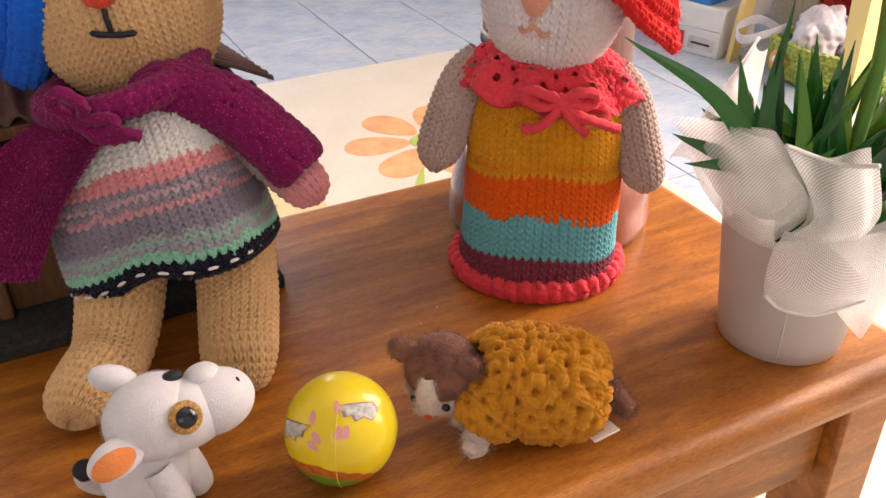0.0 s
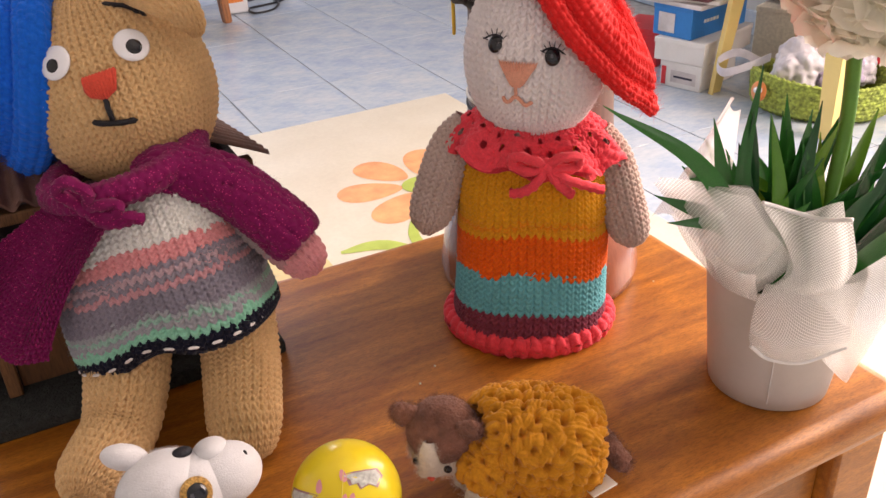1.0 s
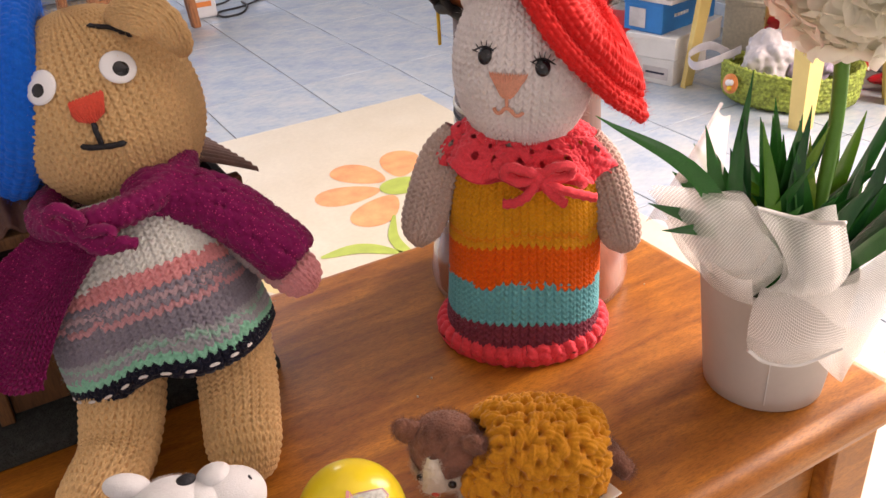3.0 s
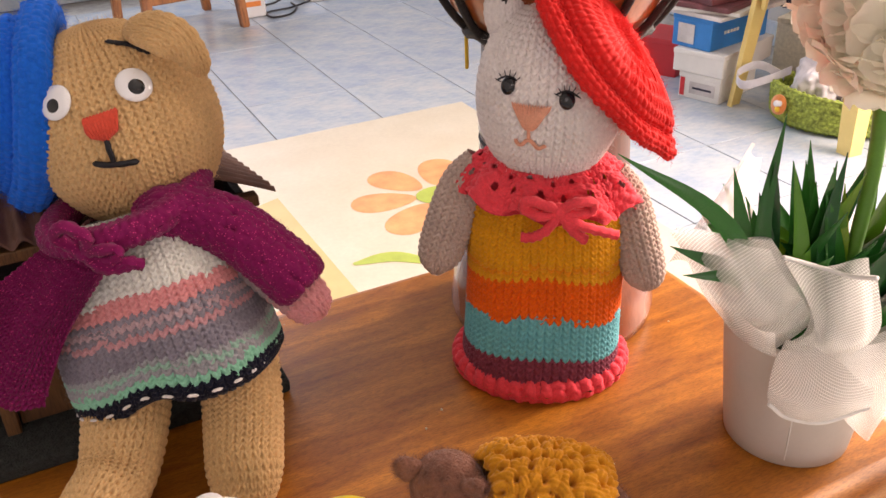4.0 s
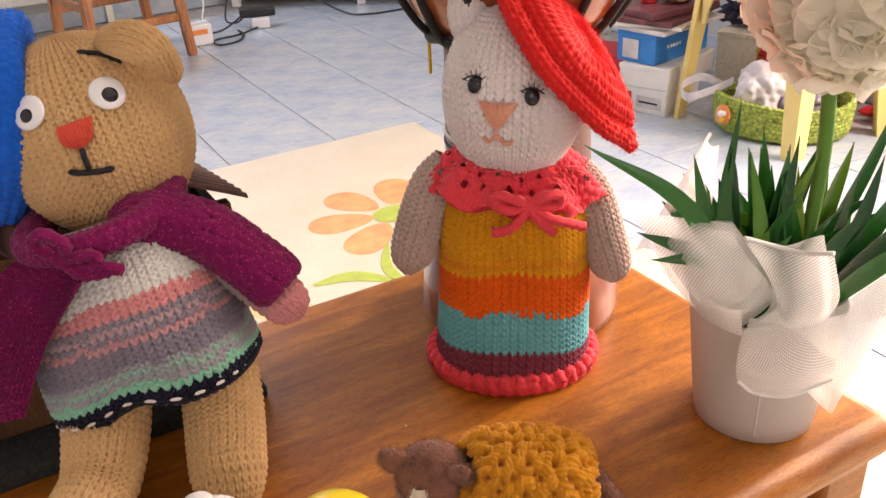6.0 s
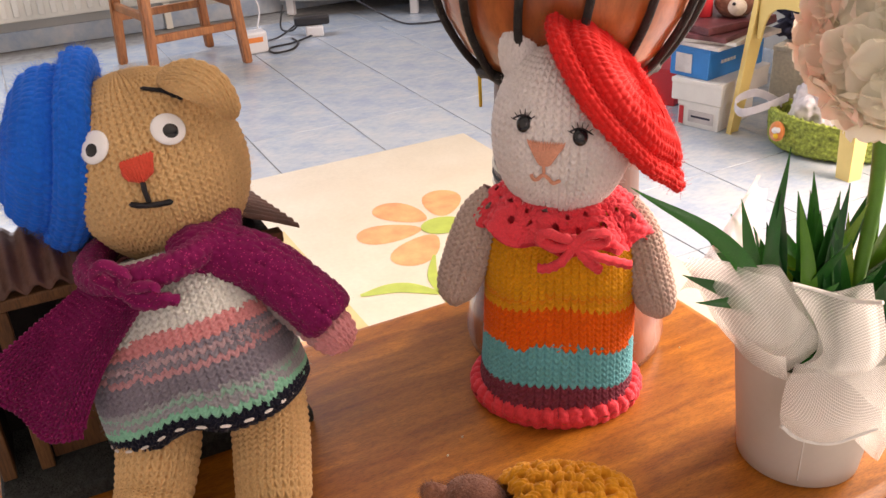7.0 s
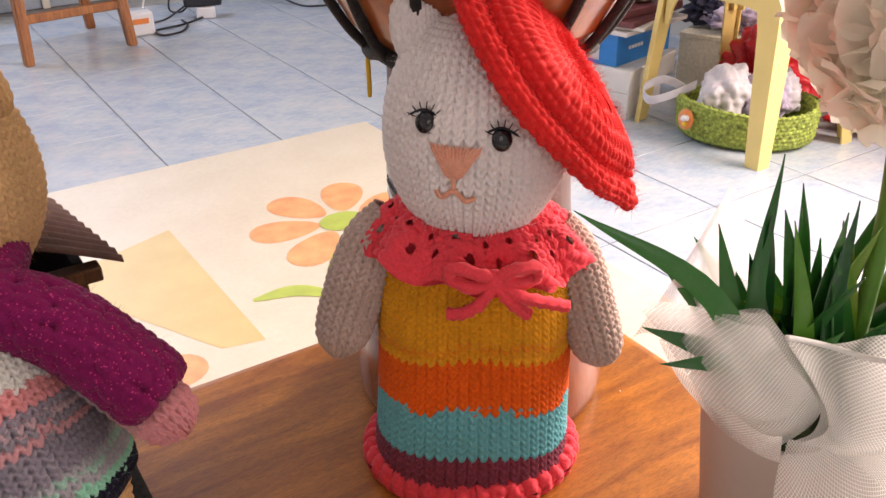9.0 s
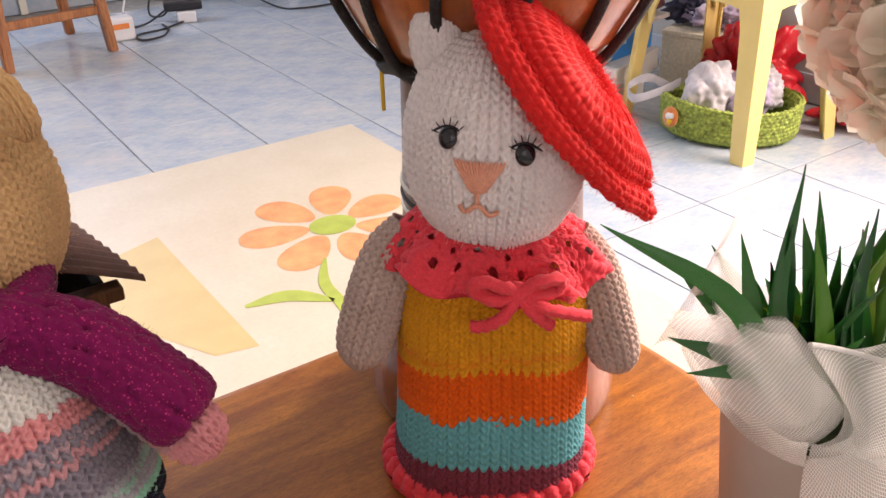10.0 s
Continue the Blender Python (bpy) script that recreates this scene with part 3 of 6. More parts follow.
# ---- knitted bear ----
def bear():
    c = Cloth()
    tilt = frame_of((0.955, 0.02, 0.27), (-0.27, 0.14, 0.95))
    X, Y, Z = (Vector(col) for col in tilt.transposed())
    hc = Vector((-0.126, 0.393, 0.7025))
    # legs, one stretched forward
    c.skin(tube_fn([(-0.1315, 0.259, 0.5465), (-0.1315, 0.2615, 0.5470), (-0.131, 0.269, 0.5495), (-0.128, 0.281, 0.5520), (-0.1255, 0.299, 0.5550), (-0.1255, 0.316, 0.568), (-0.128, 0.334, 0.583), (-0.128, 0.348, 0.596)],
                   [(0.0003, 0.0003), (0.0085, 0.0070), (0.0140, 0.0130), (0.0160, 0.0152), (0.0172, 0.0168), (0.0192, 0.0180), (0.0205, 0.019), (0.019, 0.018)], (0, -0.4, 1)), 30, 28, "tan", amp=0.0024, sub=(8, 8))
    c.skin(tube_fn([(-0.063, 0.2990, 0.5362), (-0.063, 0.3005, 0.5385), (-0.0645, 0.308, 0.5490), (-0.067, 0.320, 0.5575), (-0.070, 0.336, 0.571), (-0.074, 0.352, 0.593)],
                   [(0.0003, 0.0003), (0.0115, 0.0105), (0.0172, 0.0150), (0.0182, 0.0165), (0.0188, 0.0175), (0.019, 0.018)]), 28, 26, "tan", amp=0.0024, sub=(8, 8))
    # trunk
    base = Vector((-0.1010, 0.3430, 0.5835))
    axis = [base + Z * h + Vector((0, 0.34 * h ** 1.4, 0)) for h in (0.010, 0.002, 0.0, 0.006, 0.030, 0.054, 0.070, 0.079, 0.084)]
    trunk_fn = tube_fn([tuple(p) for p in axis], [(0.044, 0.030), (0.0475, 0.034), (0.0505, 0.038), (0.0520, 0.0405), (0.0500, 0.0405), (0.0455, 0.035), (0.039, 0.028), (0.030, 0.021), (0.020, 0.015)], power=2.7)

    def trunk(u, v):
        P = trunk_fn(u, v)
        rise = 0.011 * np.exp(-((u - 0.51) / 0.055) ** 2) * np.clip(1 - v / 0.4, 0, 1)
        return P + rise[..., None] * np.array(Z)
    c.skin(trunk, 68, 38, "stripes", amp=0.0024, sub=(7, 7))
    c.fuzz(trunk, 6000, 0.0026, "stripes", 3)
    # running stitch on the hem
    for k in range(30):
        a = k / 30
        if 0.2 < a < 0.8:
            p = [tuple(trunk(np.array([[a + d]]), np.array([[0.157]]))[0, 0] + np.array((0, -0.0036, 0))) for d in (0.0, 0.008, 0.016)]
            c.strand(p, 0.0008, "white", 6, 6)
    # head
    head = egg_fn(hc, (0.0460, 0.0445, 0.0495), tilt, 0.94)
    c.skin(head, 64, 44, "tan", amp=0.0024, sub=(7, 7))
    c.fuzz(head, 5000, 0.0026, "tan", 4)

    def on_face(right, up, lift=0.0):
        y = -0.0455 * math.sqrt(max(0.02, 1 - (right / 0.0470) ** 2 - (up / 0.0505) ** 2)) - lift - 0.0010
        return hc + X * right + Y * y + Z * up

    for sx, up in ((-0.0053, 0.0216), (0.0290, 0.0183)):
        p = on_face(sx, up, 0.0004)
        nrm = (p - hc).normalized()
        m = nrm.to_track_quat("Z", "Y").to_matrix()
        c.ball(p, (0.0084, 0.0084, 0.0026), "gwhite", m)
        c.ball(p + nrm * 0.0013 - Z * 0.0012, (0.0054, 0.0054, 0.0020), "gblack", m)
    # stitched nose, mouth and brow
    for k in range(10):
        x = -0.0070 + 0.00155 * k
        low = 0.0015 - 0.0030 * (1 - abs(k - 4.5) / 5)
        c.strand([on_face(x + 0.0132, 0.0118, 0.001), on_face(x * 0.92 + 0.0128, 0.0060, 0.002), on_face(x * 0.68 + 0.0124, low, 0.0012)], 0.0012, "nose", 10, 6)
    c.strand([on_face(0.0122, 0.0002, 0.001), on_face(0.0116, -0.006, 0.0018), on_face(0.0108, -0.0115, 0.001)], 0.0013, "thread", 12)
    c.strand([on_face(0.0014, -0.0088, 0.001), on_face(0.0105, -0.0122, 0.0018), on_face(0.0204, -0.0146, 0.001)], 0.0014, "thread", 16)
    c.strand([on_face(0.0195, 0.0402, 0.0030), on_face(0.0285, 0.0358, 0.0042), on_face(0.0356, 0.0286, 0.0030)], 0.0011, "thread", 14)
    # folded ear
    ear = tube_fn([(-0.1100, 0.3820, 0.7500), (-0.1020, 0.3760, 0.7535), (-0.0910, 0.3715, 0.7540), (-0.0820, 0.3720, 0.7490), (-0.0775, 0.3760, 0.7390), (-0.0775, 0.3800, 0.7325)],
                  [(0.001, 0.001), (0.0052, 0.0040), (0.0082, 0.0048), (0.0086, 0.0048), (0.0058, 0.0040), (0.001, 0.001)], (-0.35, -0.9, 0.2))
    c.skin(ear, 18, 14, "tan", amp=0.0020, sub=(8, 8))
    # arms
    c.skin(tube_fn([(-0.088, 0.366, 0.667), (-0.066, 0.362, 0.652), (-0.046, 0.355, 0.636), (-0.0300, 0.349, 0.622), (-0.0258, 0.3475, 0.6175)],
                   [(0.011, 0.011), (0.0125, 0.0115), (0.0125, 0.0115), (0.0095, 0.0095), (0.001, 0.001)]), 20, 20, "sleeve", amp=0.0022, sub=(8, 8))
    c.skin(tube_fn([(-0.136, 0.366, 0.652), (-0.158, 0.362, 0.630), (-0.178, 0.356, 0.608)], [(0.011, 0.011), (0.0125, 0.0115), (0.006, 0.006)]), 20, 16, "pink", amp=0.0022, sub=(8, 8))
    return tagged(c.build("knitted_bear"), "tan knitted toy bear in striped shorts and jumper", "soft toy")


def beret(name, centre, normal, long_axis, rl, rs, height, key, label, knob=0.0, taper=0.0):
    """A crocheted beret: rolled rim, then a low crown round the normal."""
    n = Vector(normal).normalized()
    x = (Vector(long_axis) - n * Vector(long_axis).dot(n)).normalized()
    y = n.cross(x)
    prof = spline([(0.62, -0.10), (0.84, -0.22), (0.98, -0.12), (1.0, 0.10), (0.93, 0.30), (0.82, 0.34), (0.80, 0.55), (0.70, 0.86), (0.46, 1.04), (0.18, 1.06), (0.012, 1.06)], 300)
    cx, nx, xx, yy = (np.array(a) for a in (centre, n, x, y))

    def fn(u, v):
        a = 2 * np.pi * u
        k = np.clip(v, 0, 1) * 299
        r, h = np.interp(k, np.arange(300), prof[:, 0]), np.interp(k, np.arange(300), prof[:, 1])
        wave = 1 + 0.03 * np.sin(3 * a + 1.0) + 0.02 * np.sin(7 * a)
        ex = knob * np.exp(-(((a + np.pi) % (2 * np.pi) - np.pi) / 0.22) ** 2)
        sag = 0.10 * np.cos(2 * a + 0.6)
        P = cx + xx * ((rl * np.cos(a) * r * wave) + ex * r)[..., None] + yy * (rs * (1 + taper * np.cos(a)) * np.sin(a) * r * wave)[..., None]
        return P + nx * (height * (h + sag * (1 - h)))[..., None]

    c = Cloth()
    c.skin(fn, 66, 16, key, purl, 0.0015, (8, 8))
    c.fuzz(fn, 9000, 0.0022, key, 8)
    return tagged(c.build(name), label, "hat")


bear()
beret("blue_beret", (-0.1665, 0.388, 0.7095), (-0.86, -0.36, 0.30), (0.32, 0.05, 0.94), 0.0545, 0.040, 0.032, "blue", "bright blue crocheted beret on the knitted bear", taper=0.28)


def cape():
    t = Cloth()
    # hanging side
    ctrl = {
        0.0: [(-0.112, 0.320, 0.6660), (-0.128, 0.326, 0.6680), (-0.144, 0.343, 0.6660)],
        0.5: [(-0.134, 0.304, 0.634), (-0.153, 0.304, 0.639), (-0.172, 0.316, 0.650)],
        1.0: [(-0.150, 0.295, 0.600), (-0.174, 0.293, 0.608), (-0.196, 0.294, 0.634)],
    }
    rows = np.array([spline(ctrl[k], 60) for k in (0.0, 0.5, 1.0)])
    sheet = np.array([spline(rows[:, j], 60) for j in range(60)])

    def lookup(u, v):
        a, b = np.clip(u, 0, 1) * 59, np.clip(v, 0, 1) * 59
        i, j = np.minimum(a.astype(int), 58), np.minimum(b.astype(int), 58)
        f, g = (a - i)[..., None], (b - j)[..., None]
        s = sheet
        return (s[i, j] * (1 - f) + s[i + 1, j] * f) * (1 - g) + (s[i, j + 1] * (1 - f) + s[i + 1, j + 1] * f) * g

    def hang(u, v):
        s = np.where(u < 0.5, u * 2, 2 - u * 2)
        P = lookup(s, v)
        fold = 0.0045 * np.sin(s * 8.0 - 1.0 + 0.8 * v) * v**0.7
        back = np.where(u < 0.5, 0.0, 1.0)
        thick = 0.0045 * np.minimum(1, 6 * np.minimum(s, 1 - s) + 0.15)
        P[..., 1] += -fold + back * thick
        return P

    t.skin(hang, 52, 24, "purple", knit, 0.0022, (8, 8), v=(0.0, 0.88))
    t.skin(hang, 44, 4, "purple", purl, 0.0032, (8, 8), v=(0.86, 1.0))
    # over the other arm
    sleeve = tube_fn([(-0.108, 0.350, 0.669), (-0.094, 0.353, 0.6720), (-0.0690, 0.355, 0.6640), (-0.0480, 0.351, 0.6490), (-0.0350, 0.348, 0.6370), (-0.0330, 0.3475, 0.6350)],
                     [(0.007, 0.009), (0.0115, 0.0120), (0.0122, 0.0138), (0.0124, 0.0140), (0.0124, 0.0138), (0.0086, 0.0100)])
    t.skin(sleeve, 22, 21, "purple", puffs, 0.0030, (8, 8))
    # collar and bow
    def collar(u, v):
        a = 2 * np.pi * u
        b = 2 * np.pi * v
        cx = np.stack([-0.1205 + 0.035 * np.sin(a), 0.364 - 0.040 * np.cos(a), 0.6715 + 0.007 * np.sin(a)], -1)
        rad = np.stack([np.sin(a) * np.cos(b), -np.cos(a) * np.cos(b), np.sin(b)], -1)
        return cx + rad * 0.0068

    t.skin(collar, 60, 8, "purple", purl, 0.0014, (6, 5))
    k = Vector((-0.1235, 0.319, 0.669))
    t.ball(k, (0.0042, 0.004, 0.0042), "purple")
    for pts in ([(0, 0, 0), (-0.009, -0.004, 0.010), (-0.003, -0.006, 0.0165), (0.005, -0.004, 0.010), (0.001, 0, 0)],
                [(0, 0, 0), (0.008, -0.003, 0.003), (0.017, -0.003, 0.003), (0.014, -0.003, -0.002), (0.001, 0, -0.001)],
                [(0, 0, 0), (0.010, -0.003, -0.004), (0.020, -0.002, -0.0035), (0.027, 0.0, -0.0065)],
                [(0, 0, 0), (0.008, -0.004, -0.005), (0.016, -0.003, -0.006), (0.023, -0.001, -0.0045)]):
        t.strand([tuple(k + Vector(p)) for p in pts], 0.0029, "purple", 40, 9)
    t.fuzz(hang, 3500, 0.0024, "purple", 6)
    t.fuzz(sleeve, 2500, 0.0024, "purple", 7)
    return tagged(t.build("purple_cape"), "dark magenta glitter-yarn knitted cape tied with a bow", "cape")


cape()


# ---- knitted rabbit ----
def rabbit():
    c = Cloth()
    hc = Vector((0.0890, 0.4275, 0.7040))
    tilt = frame_of((0.985, -0.10, -0.10), (0.05, 0.10, 0.99))
    X, Y, Z = (Vector(col) for col in tilt.transposed())
    dress = tube_fn([(0.086, 0.428, 0.535), (0.086, 0.428, 0.541), (0.087, 0.429, 0.565), (0.088, 0.430, 0.600), (0.088, 0.430, 0.632), (0.088, 0.429, 0.655), (0.088, 0.429, 0.664)],
                    [(0.040, 0.035), (0.0445, 0.039), (0.0435, 0.036), (0.0425, 0.031), (0.0405, 0.029), (0.032, 0.025), (0.018, 0.018)], power=2.4)

    def dress_fn(u, v):
        P = dress(u, v)
        w = 0.0035 * np.exp(-((v - 0.52) / 0.03) ** 2) * (0.6 + 0.4 * np.sin(40 * u))
        P[..., 1] += w * np.where(P[..., 1] < 0.43, 1, -1)
        P[..., 2] += (0.0045 * np.exp(-((u - 0.49) / 0.09) ** 2) - 0.002 * np.exp(-((u - 0.64) / 0.06) ** 2)) * np.sin(np.pi * v)
        return P

    c.skin(dress_fn, 58, 40, "dress", amp=0.0024, sub=(7, 7))
    c.fuzz(dress_fn, 4000, 0.0022, "dress", 13)

    # crocheted frill on the hem
    def frill(u, v):
        a = 2 * np.pi * (u + 0.5)
        b = 2 * np.pi * v
        s = 1 + 0.014 * np.sin(38 * a)
        cx = np.stack([0.086 - np.sin(a) * 0.0475 * s, 0.428 - np.cos(a) * -0.0405 * s, 0.5388 + 0.0008 * np.sin(38 * a + 1)], -1)
        rad = np.stack([-np.sin(a) * np.cos(b), np.cos(a) * np.cos(b), np.sin(b)], -1)
        return cx + rad * np.stack([0.0037 * np.ones_like(a)] * 2 + [0.0050 * np.ones_like(a)], -1)

    c.skin(frill, 100, 9, "coral", puffs, 0.0022, (7, 7))
    head = egg_fn(hc, (0.0365, 0.0365, 0.0455), tilt, 0.9)
    c.skin(head, 50, 36, "white", amp=0.0026, sub=(7, 7))
    c.fuzz(head, 5000, 0.0028, "white", 14)

    def on_face(right, up, lift=0.0):
        right, lift = right - (0.0035 if up < 0.0045 else 0.0), lift + 0.0018
        y = -0.0365 * math.sqrt(max(0.02, 1 - (right / 0.0365) ** 2 - (up / 0.0455) ** 2)) - lift
        return hc + X * right + Y * y + Z * up

    for sx, up in ((-0.0195, 0.0095), (0.0095, 0.0050)):
        p = on_face(sx, up, 0.0006)
        nrm = (p - hc).normalized()
        c.ball(p, (0.0040, 0.0026, 0.0046), "gblack", nrm.to_track_quat("-Y", "Z").to_matrix())
        for k in range(6):
            a = radians(35 + 24 * k)
            q = p + X * 0.0036 * math.cos(a) + Z * 0.0040 * math.sin(a)
            r = p + X * 0.0072 * math.cos(a) + Z * 0.0082 * math.sin(a) - Y * 0.0012
            c.strand([q, (q + r) / 2 - Y * 0.0008, r], 0.00026, "thread", 6, 4, False)
        c.strand([p + X * -0.0062 + Z * 0.0022, p + Z * 0.0048 - Y * 0.0014, p + X * 0.0066 + Z * 0.0012], 0.0005, "thread", 10, 5, False)
    for k in range(14):
        q = k / 13 - 0.5
        c.strand([on_face(-0.0040 + 0.0195 * q, 0.0022, 0.0008), on_face(-0.0042 + 0.0115 * q, -0.0040, 0.0018), on_face(-0.0045 + 0.0035 * q, -0.0110, 0.001)], 0.0009, "salmon", 8, 6)
    c.strand([on_face(-0.0045, -0.010, 0.001), on_face(-0.0045, -0.0160, 0.001)], 0.0009, "salmon", 6)
    c.strand([on_face(-0.0115, -0.0165, 0.001), on_face(-0.0085, -0.0195, 0.0012), on_face(-0.0045, -0.0160, 0.0014), on_face(0.0005, -0.0200, 0.0012), on_face(0.0045, -0.0185, 0.001)], 0.0010, "salmon", 24)
    # ear
    c.skin(tube_fn([(0.070, 0.432, 0.735), (0.0665, 0.432, 0.745), (0.0665, 0.432, 0.7535), (0.068, 0.432, 0.757)], [(0.011, 0.008), (0.0105, 0.0075), (0.0085, 0.006), (0.0008, 0.0008)]), 18, 10, "white", amp=0.0014)
    # arms
    c.skin(tube_fn([(0.052, 0.434, 0.664), (0.043, 0.431, 0.650), (0.034, 0.426, 0.628), (0.0275, 0.420, 0.610), (0.0255, 0.418, 0.601)],
                   [(0.007, 0.007), (0.0115, 0.0115), (0.0120, 0.012), (0.0100, 0.010), (0.001, 0.001)]), 17, 22, "oatmeal", amp=0.0024, sub=(8, 8))
    c.skin(tube_fn([(0.124, 0.434, 0.656), (0.132, 0.431, 0.640), (0.1385, 0.425, 0.618), (0.1445, 0.420, 0.598), (0.1455, 0.419, 0.590)],
                   [(0.007, 0.007), (0.0110, 0.011), (0.0115, 0.0115), (0.0095, 0.0095), (0.001, 0.001)]), 17, 22, "oatmeal", amp=0.0024, sub=(8, 8))
    return tagged(c.build("knitted_rabbit"), "white knitted toy rabbit in a rainbow striped dress", "soft toy")


rabbit()
beret("red_beret", (0.1130, 0.4185, 0.7255), (0.775, -0.20, 0.60), (0.60, -0.22, -0.74), 0.0560, 0.039, 0.0150, "red", "bright red crocheted beret on the knitted rabbit", 0.006)


def collar():
    c = Cloth()

    def ruff(u, v):
        a = 2 * np.pi * (u + 0.5)
        r = 0.026 + 0.022 * v
        fl = 1 + 0.06 * np.sin(9 * a) * v
        x = 0.089 - np.sin(a) * r * fl
        y = 0.4275 + np.cos(a) * r * 0.80 * fl
        z = 0.668 - 0.020 * v**1.5 + 0.003 * np.sin(9 * a + 1) * v - 0.10 * (x - 0.089)
        return np.stack([x, y, z], -1)

    def under(u, v):
        P = ruff(u, 1 - v)
        P[..., 2] -= 0.0035 * np.sin(np.pi * np.clip(v, 0, 1)) + 0.0005
        return P

    def gap(u, v):
        ring = np.abs(frac(20 * u) - 0.5) / 20 * 0.26
        inner = np.abs(frac(20 * u + 0.5) - 0.5) / 20 * 0.20
        return (np.hypot(ring, (v - 0.62) * 0.024) < 0.0017) | (np.hypot(inner, (v - 0.36) * 0.024) < 0.0012)

    c.skin(ruff, 56, 8, "coral", puffs, 0.0042, (8, 9), out=(0, -0.3, 1), gap=gap)
    c.skin(under, 34, 5, "coral", puffs, 0.0020, (12, 12), out=(0, 0, -1), gap=lambda u, v: gap(u, 1 - v))
    k = Vector((0.0925, 0.3845, 0.656))
    c.ball(k, (0.0048, 0.0042, 0.0046), "coral")
    for pts in ([(0, 0, 0), (-0.006, -0.003, 0.0045), (-0.016, 0.0, 0.006), (-0.017, 0.002, 0.0), (-0.008, -0.002, -0.002), (0, 0, 0)],
                [(0, 0, 0), (0.008, -0.003, 0.006), (0.017, 0.002, 0.004), (0.016, 0.003, -0.002), (0.007, -0.001, -0.001), (0, 0, 0)],
                [(0, 0, 0), (-0.005, -0.003, -0.008), (-0.012, -0.001, -0.014), (-0.019, 0.001, -0.0155)],
                [(0, 0, 0), (0.010, -0.003, -0.006), (0.022, 0.001, -0.012), (0.031, 0.005, -0.0165)],
                [(0, 0, 0), (0.006, -0.003, -0.008), (0.012, 0.0, -0.015), (0.014, 0.001, -0.017)]):
        c.strand([tuple(k + Vector(p)) for p in pts], 0.0026, "coral", 44, 9)
    c.fuzz(ruff, 2500, 0.0024, "coral", 22)
    return tagged(c.build("coral_collar"), "coral red crocheted collar tied in a bow", "collar")


collar()


# ---- djembe ----
def djembe():
    o = Vector((0.0955, 0.492, TOP))
    t = thing("djembe_drum", Matrix.Translation(o), "small wooden djembe drum laced with black cord", "drum")
    part("foot", lathe([(0.058, 0), (0.0655, 0.002), (0.067, 0.010), (0.064, 0.030), (0.058, 0.048), (0.054, 0.056)]), "copper", t, "reddish lacquered foot")
    part("neck", lathe([(0.0535, 0.056), (0.049, 0.075), (0.0460, 0.11), (0.0445, 0.15), (0.0440, 0.180), (0.049, 0.192)]), "drumneck", t)
    part("bowl", lathe([(0.049, 0.192), (0.060, 0.203), (0.072, 0.225), (0.0785, 0.25), (0.082, 0.28), (0.084, 0.31), (0.084, 0.345)], 64), "drumwood", t, "glossy red-brown bowl")
    part("skin", lathe([(0.0845, 0.345), (0.0865, 0.347), (0.0865, 0.352), (0.06, 0.353)]), "bone", t)
    part("rim_ring", cord([(0.0875 * math.cos(a), 0.0875 * math.sin(a), 0.335) for a in np.linspace(0, 2 * math.pi, 25)], 0.0035, 96), "rope", t)
    ring = [((0.0515) * math.cos(a), 0.0515 * math.sin(a), 0.1905 + 0.0015 * math.sin(9 * a)) for a in np.linspace(0, 2 * math.pi, 49)]
    part("neck_ring", cord(ring, 0.0038, 140), "rope", t)
    for k in range(14):
        a = 2 * math.pi * (k + 0.35) / 14
        pr = [(0.052, 0.190), (0.0625, 0.203), (0.0745, 0.225), (0.081, 0.25), (0.0845, 0.28), (0.0865, 0.31), (0.087, 0.335)]
        part("lace", cord([(r * math.cos(a + 0.05 * i), r * math.sin(a + 0.05 * i), z) for i, (r, z) in enumerate(pr)], 0.0024, 30, 7), "rope", t)
    # beaded band on the neck
    for row, z in enumerate((0.116, 0.122, 0.128)):
        part("bead_band", cord([(0.0452 * math.cos(a), 0.0452 * math.sin(a), z) for a in np.linspace(1.9, 4.3, 25)], 0.0014, 72), ("bone", "rope", "bone")[row], t)
    for k in range(26):
        a = 2 * math.pi * k / 26
        bm = bmesh.new()
        bmesh.ops.create_icosphere(bm, subdivisions=1, radius=0.0030, matrix=Matrix.Translation((0.0535 * math.cos(a), 0.0535 * math.sin(a), 0.060)))
        part("bead", smooth(bm), "bone", t)
    part("ribbon", box(-0.0535, -0.004, 0.165, -0.0515, 0.004, 0.19, 0.0006), "yellow", t, "yellow ribbon tied at the neck")
    return t


djembe()


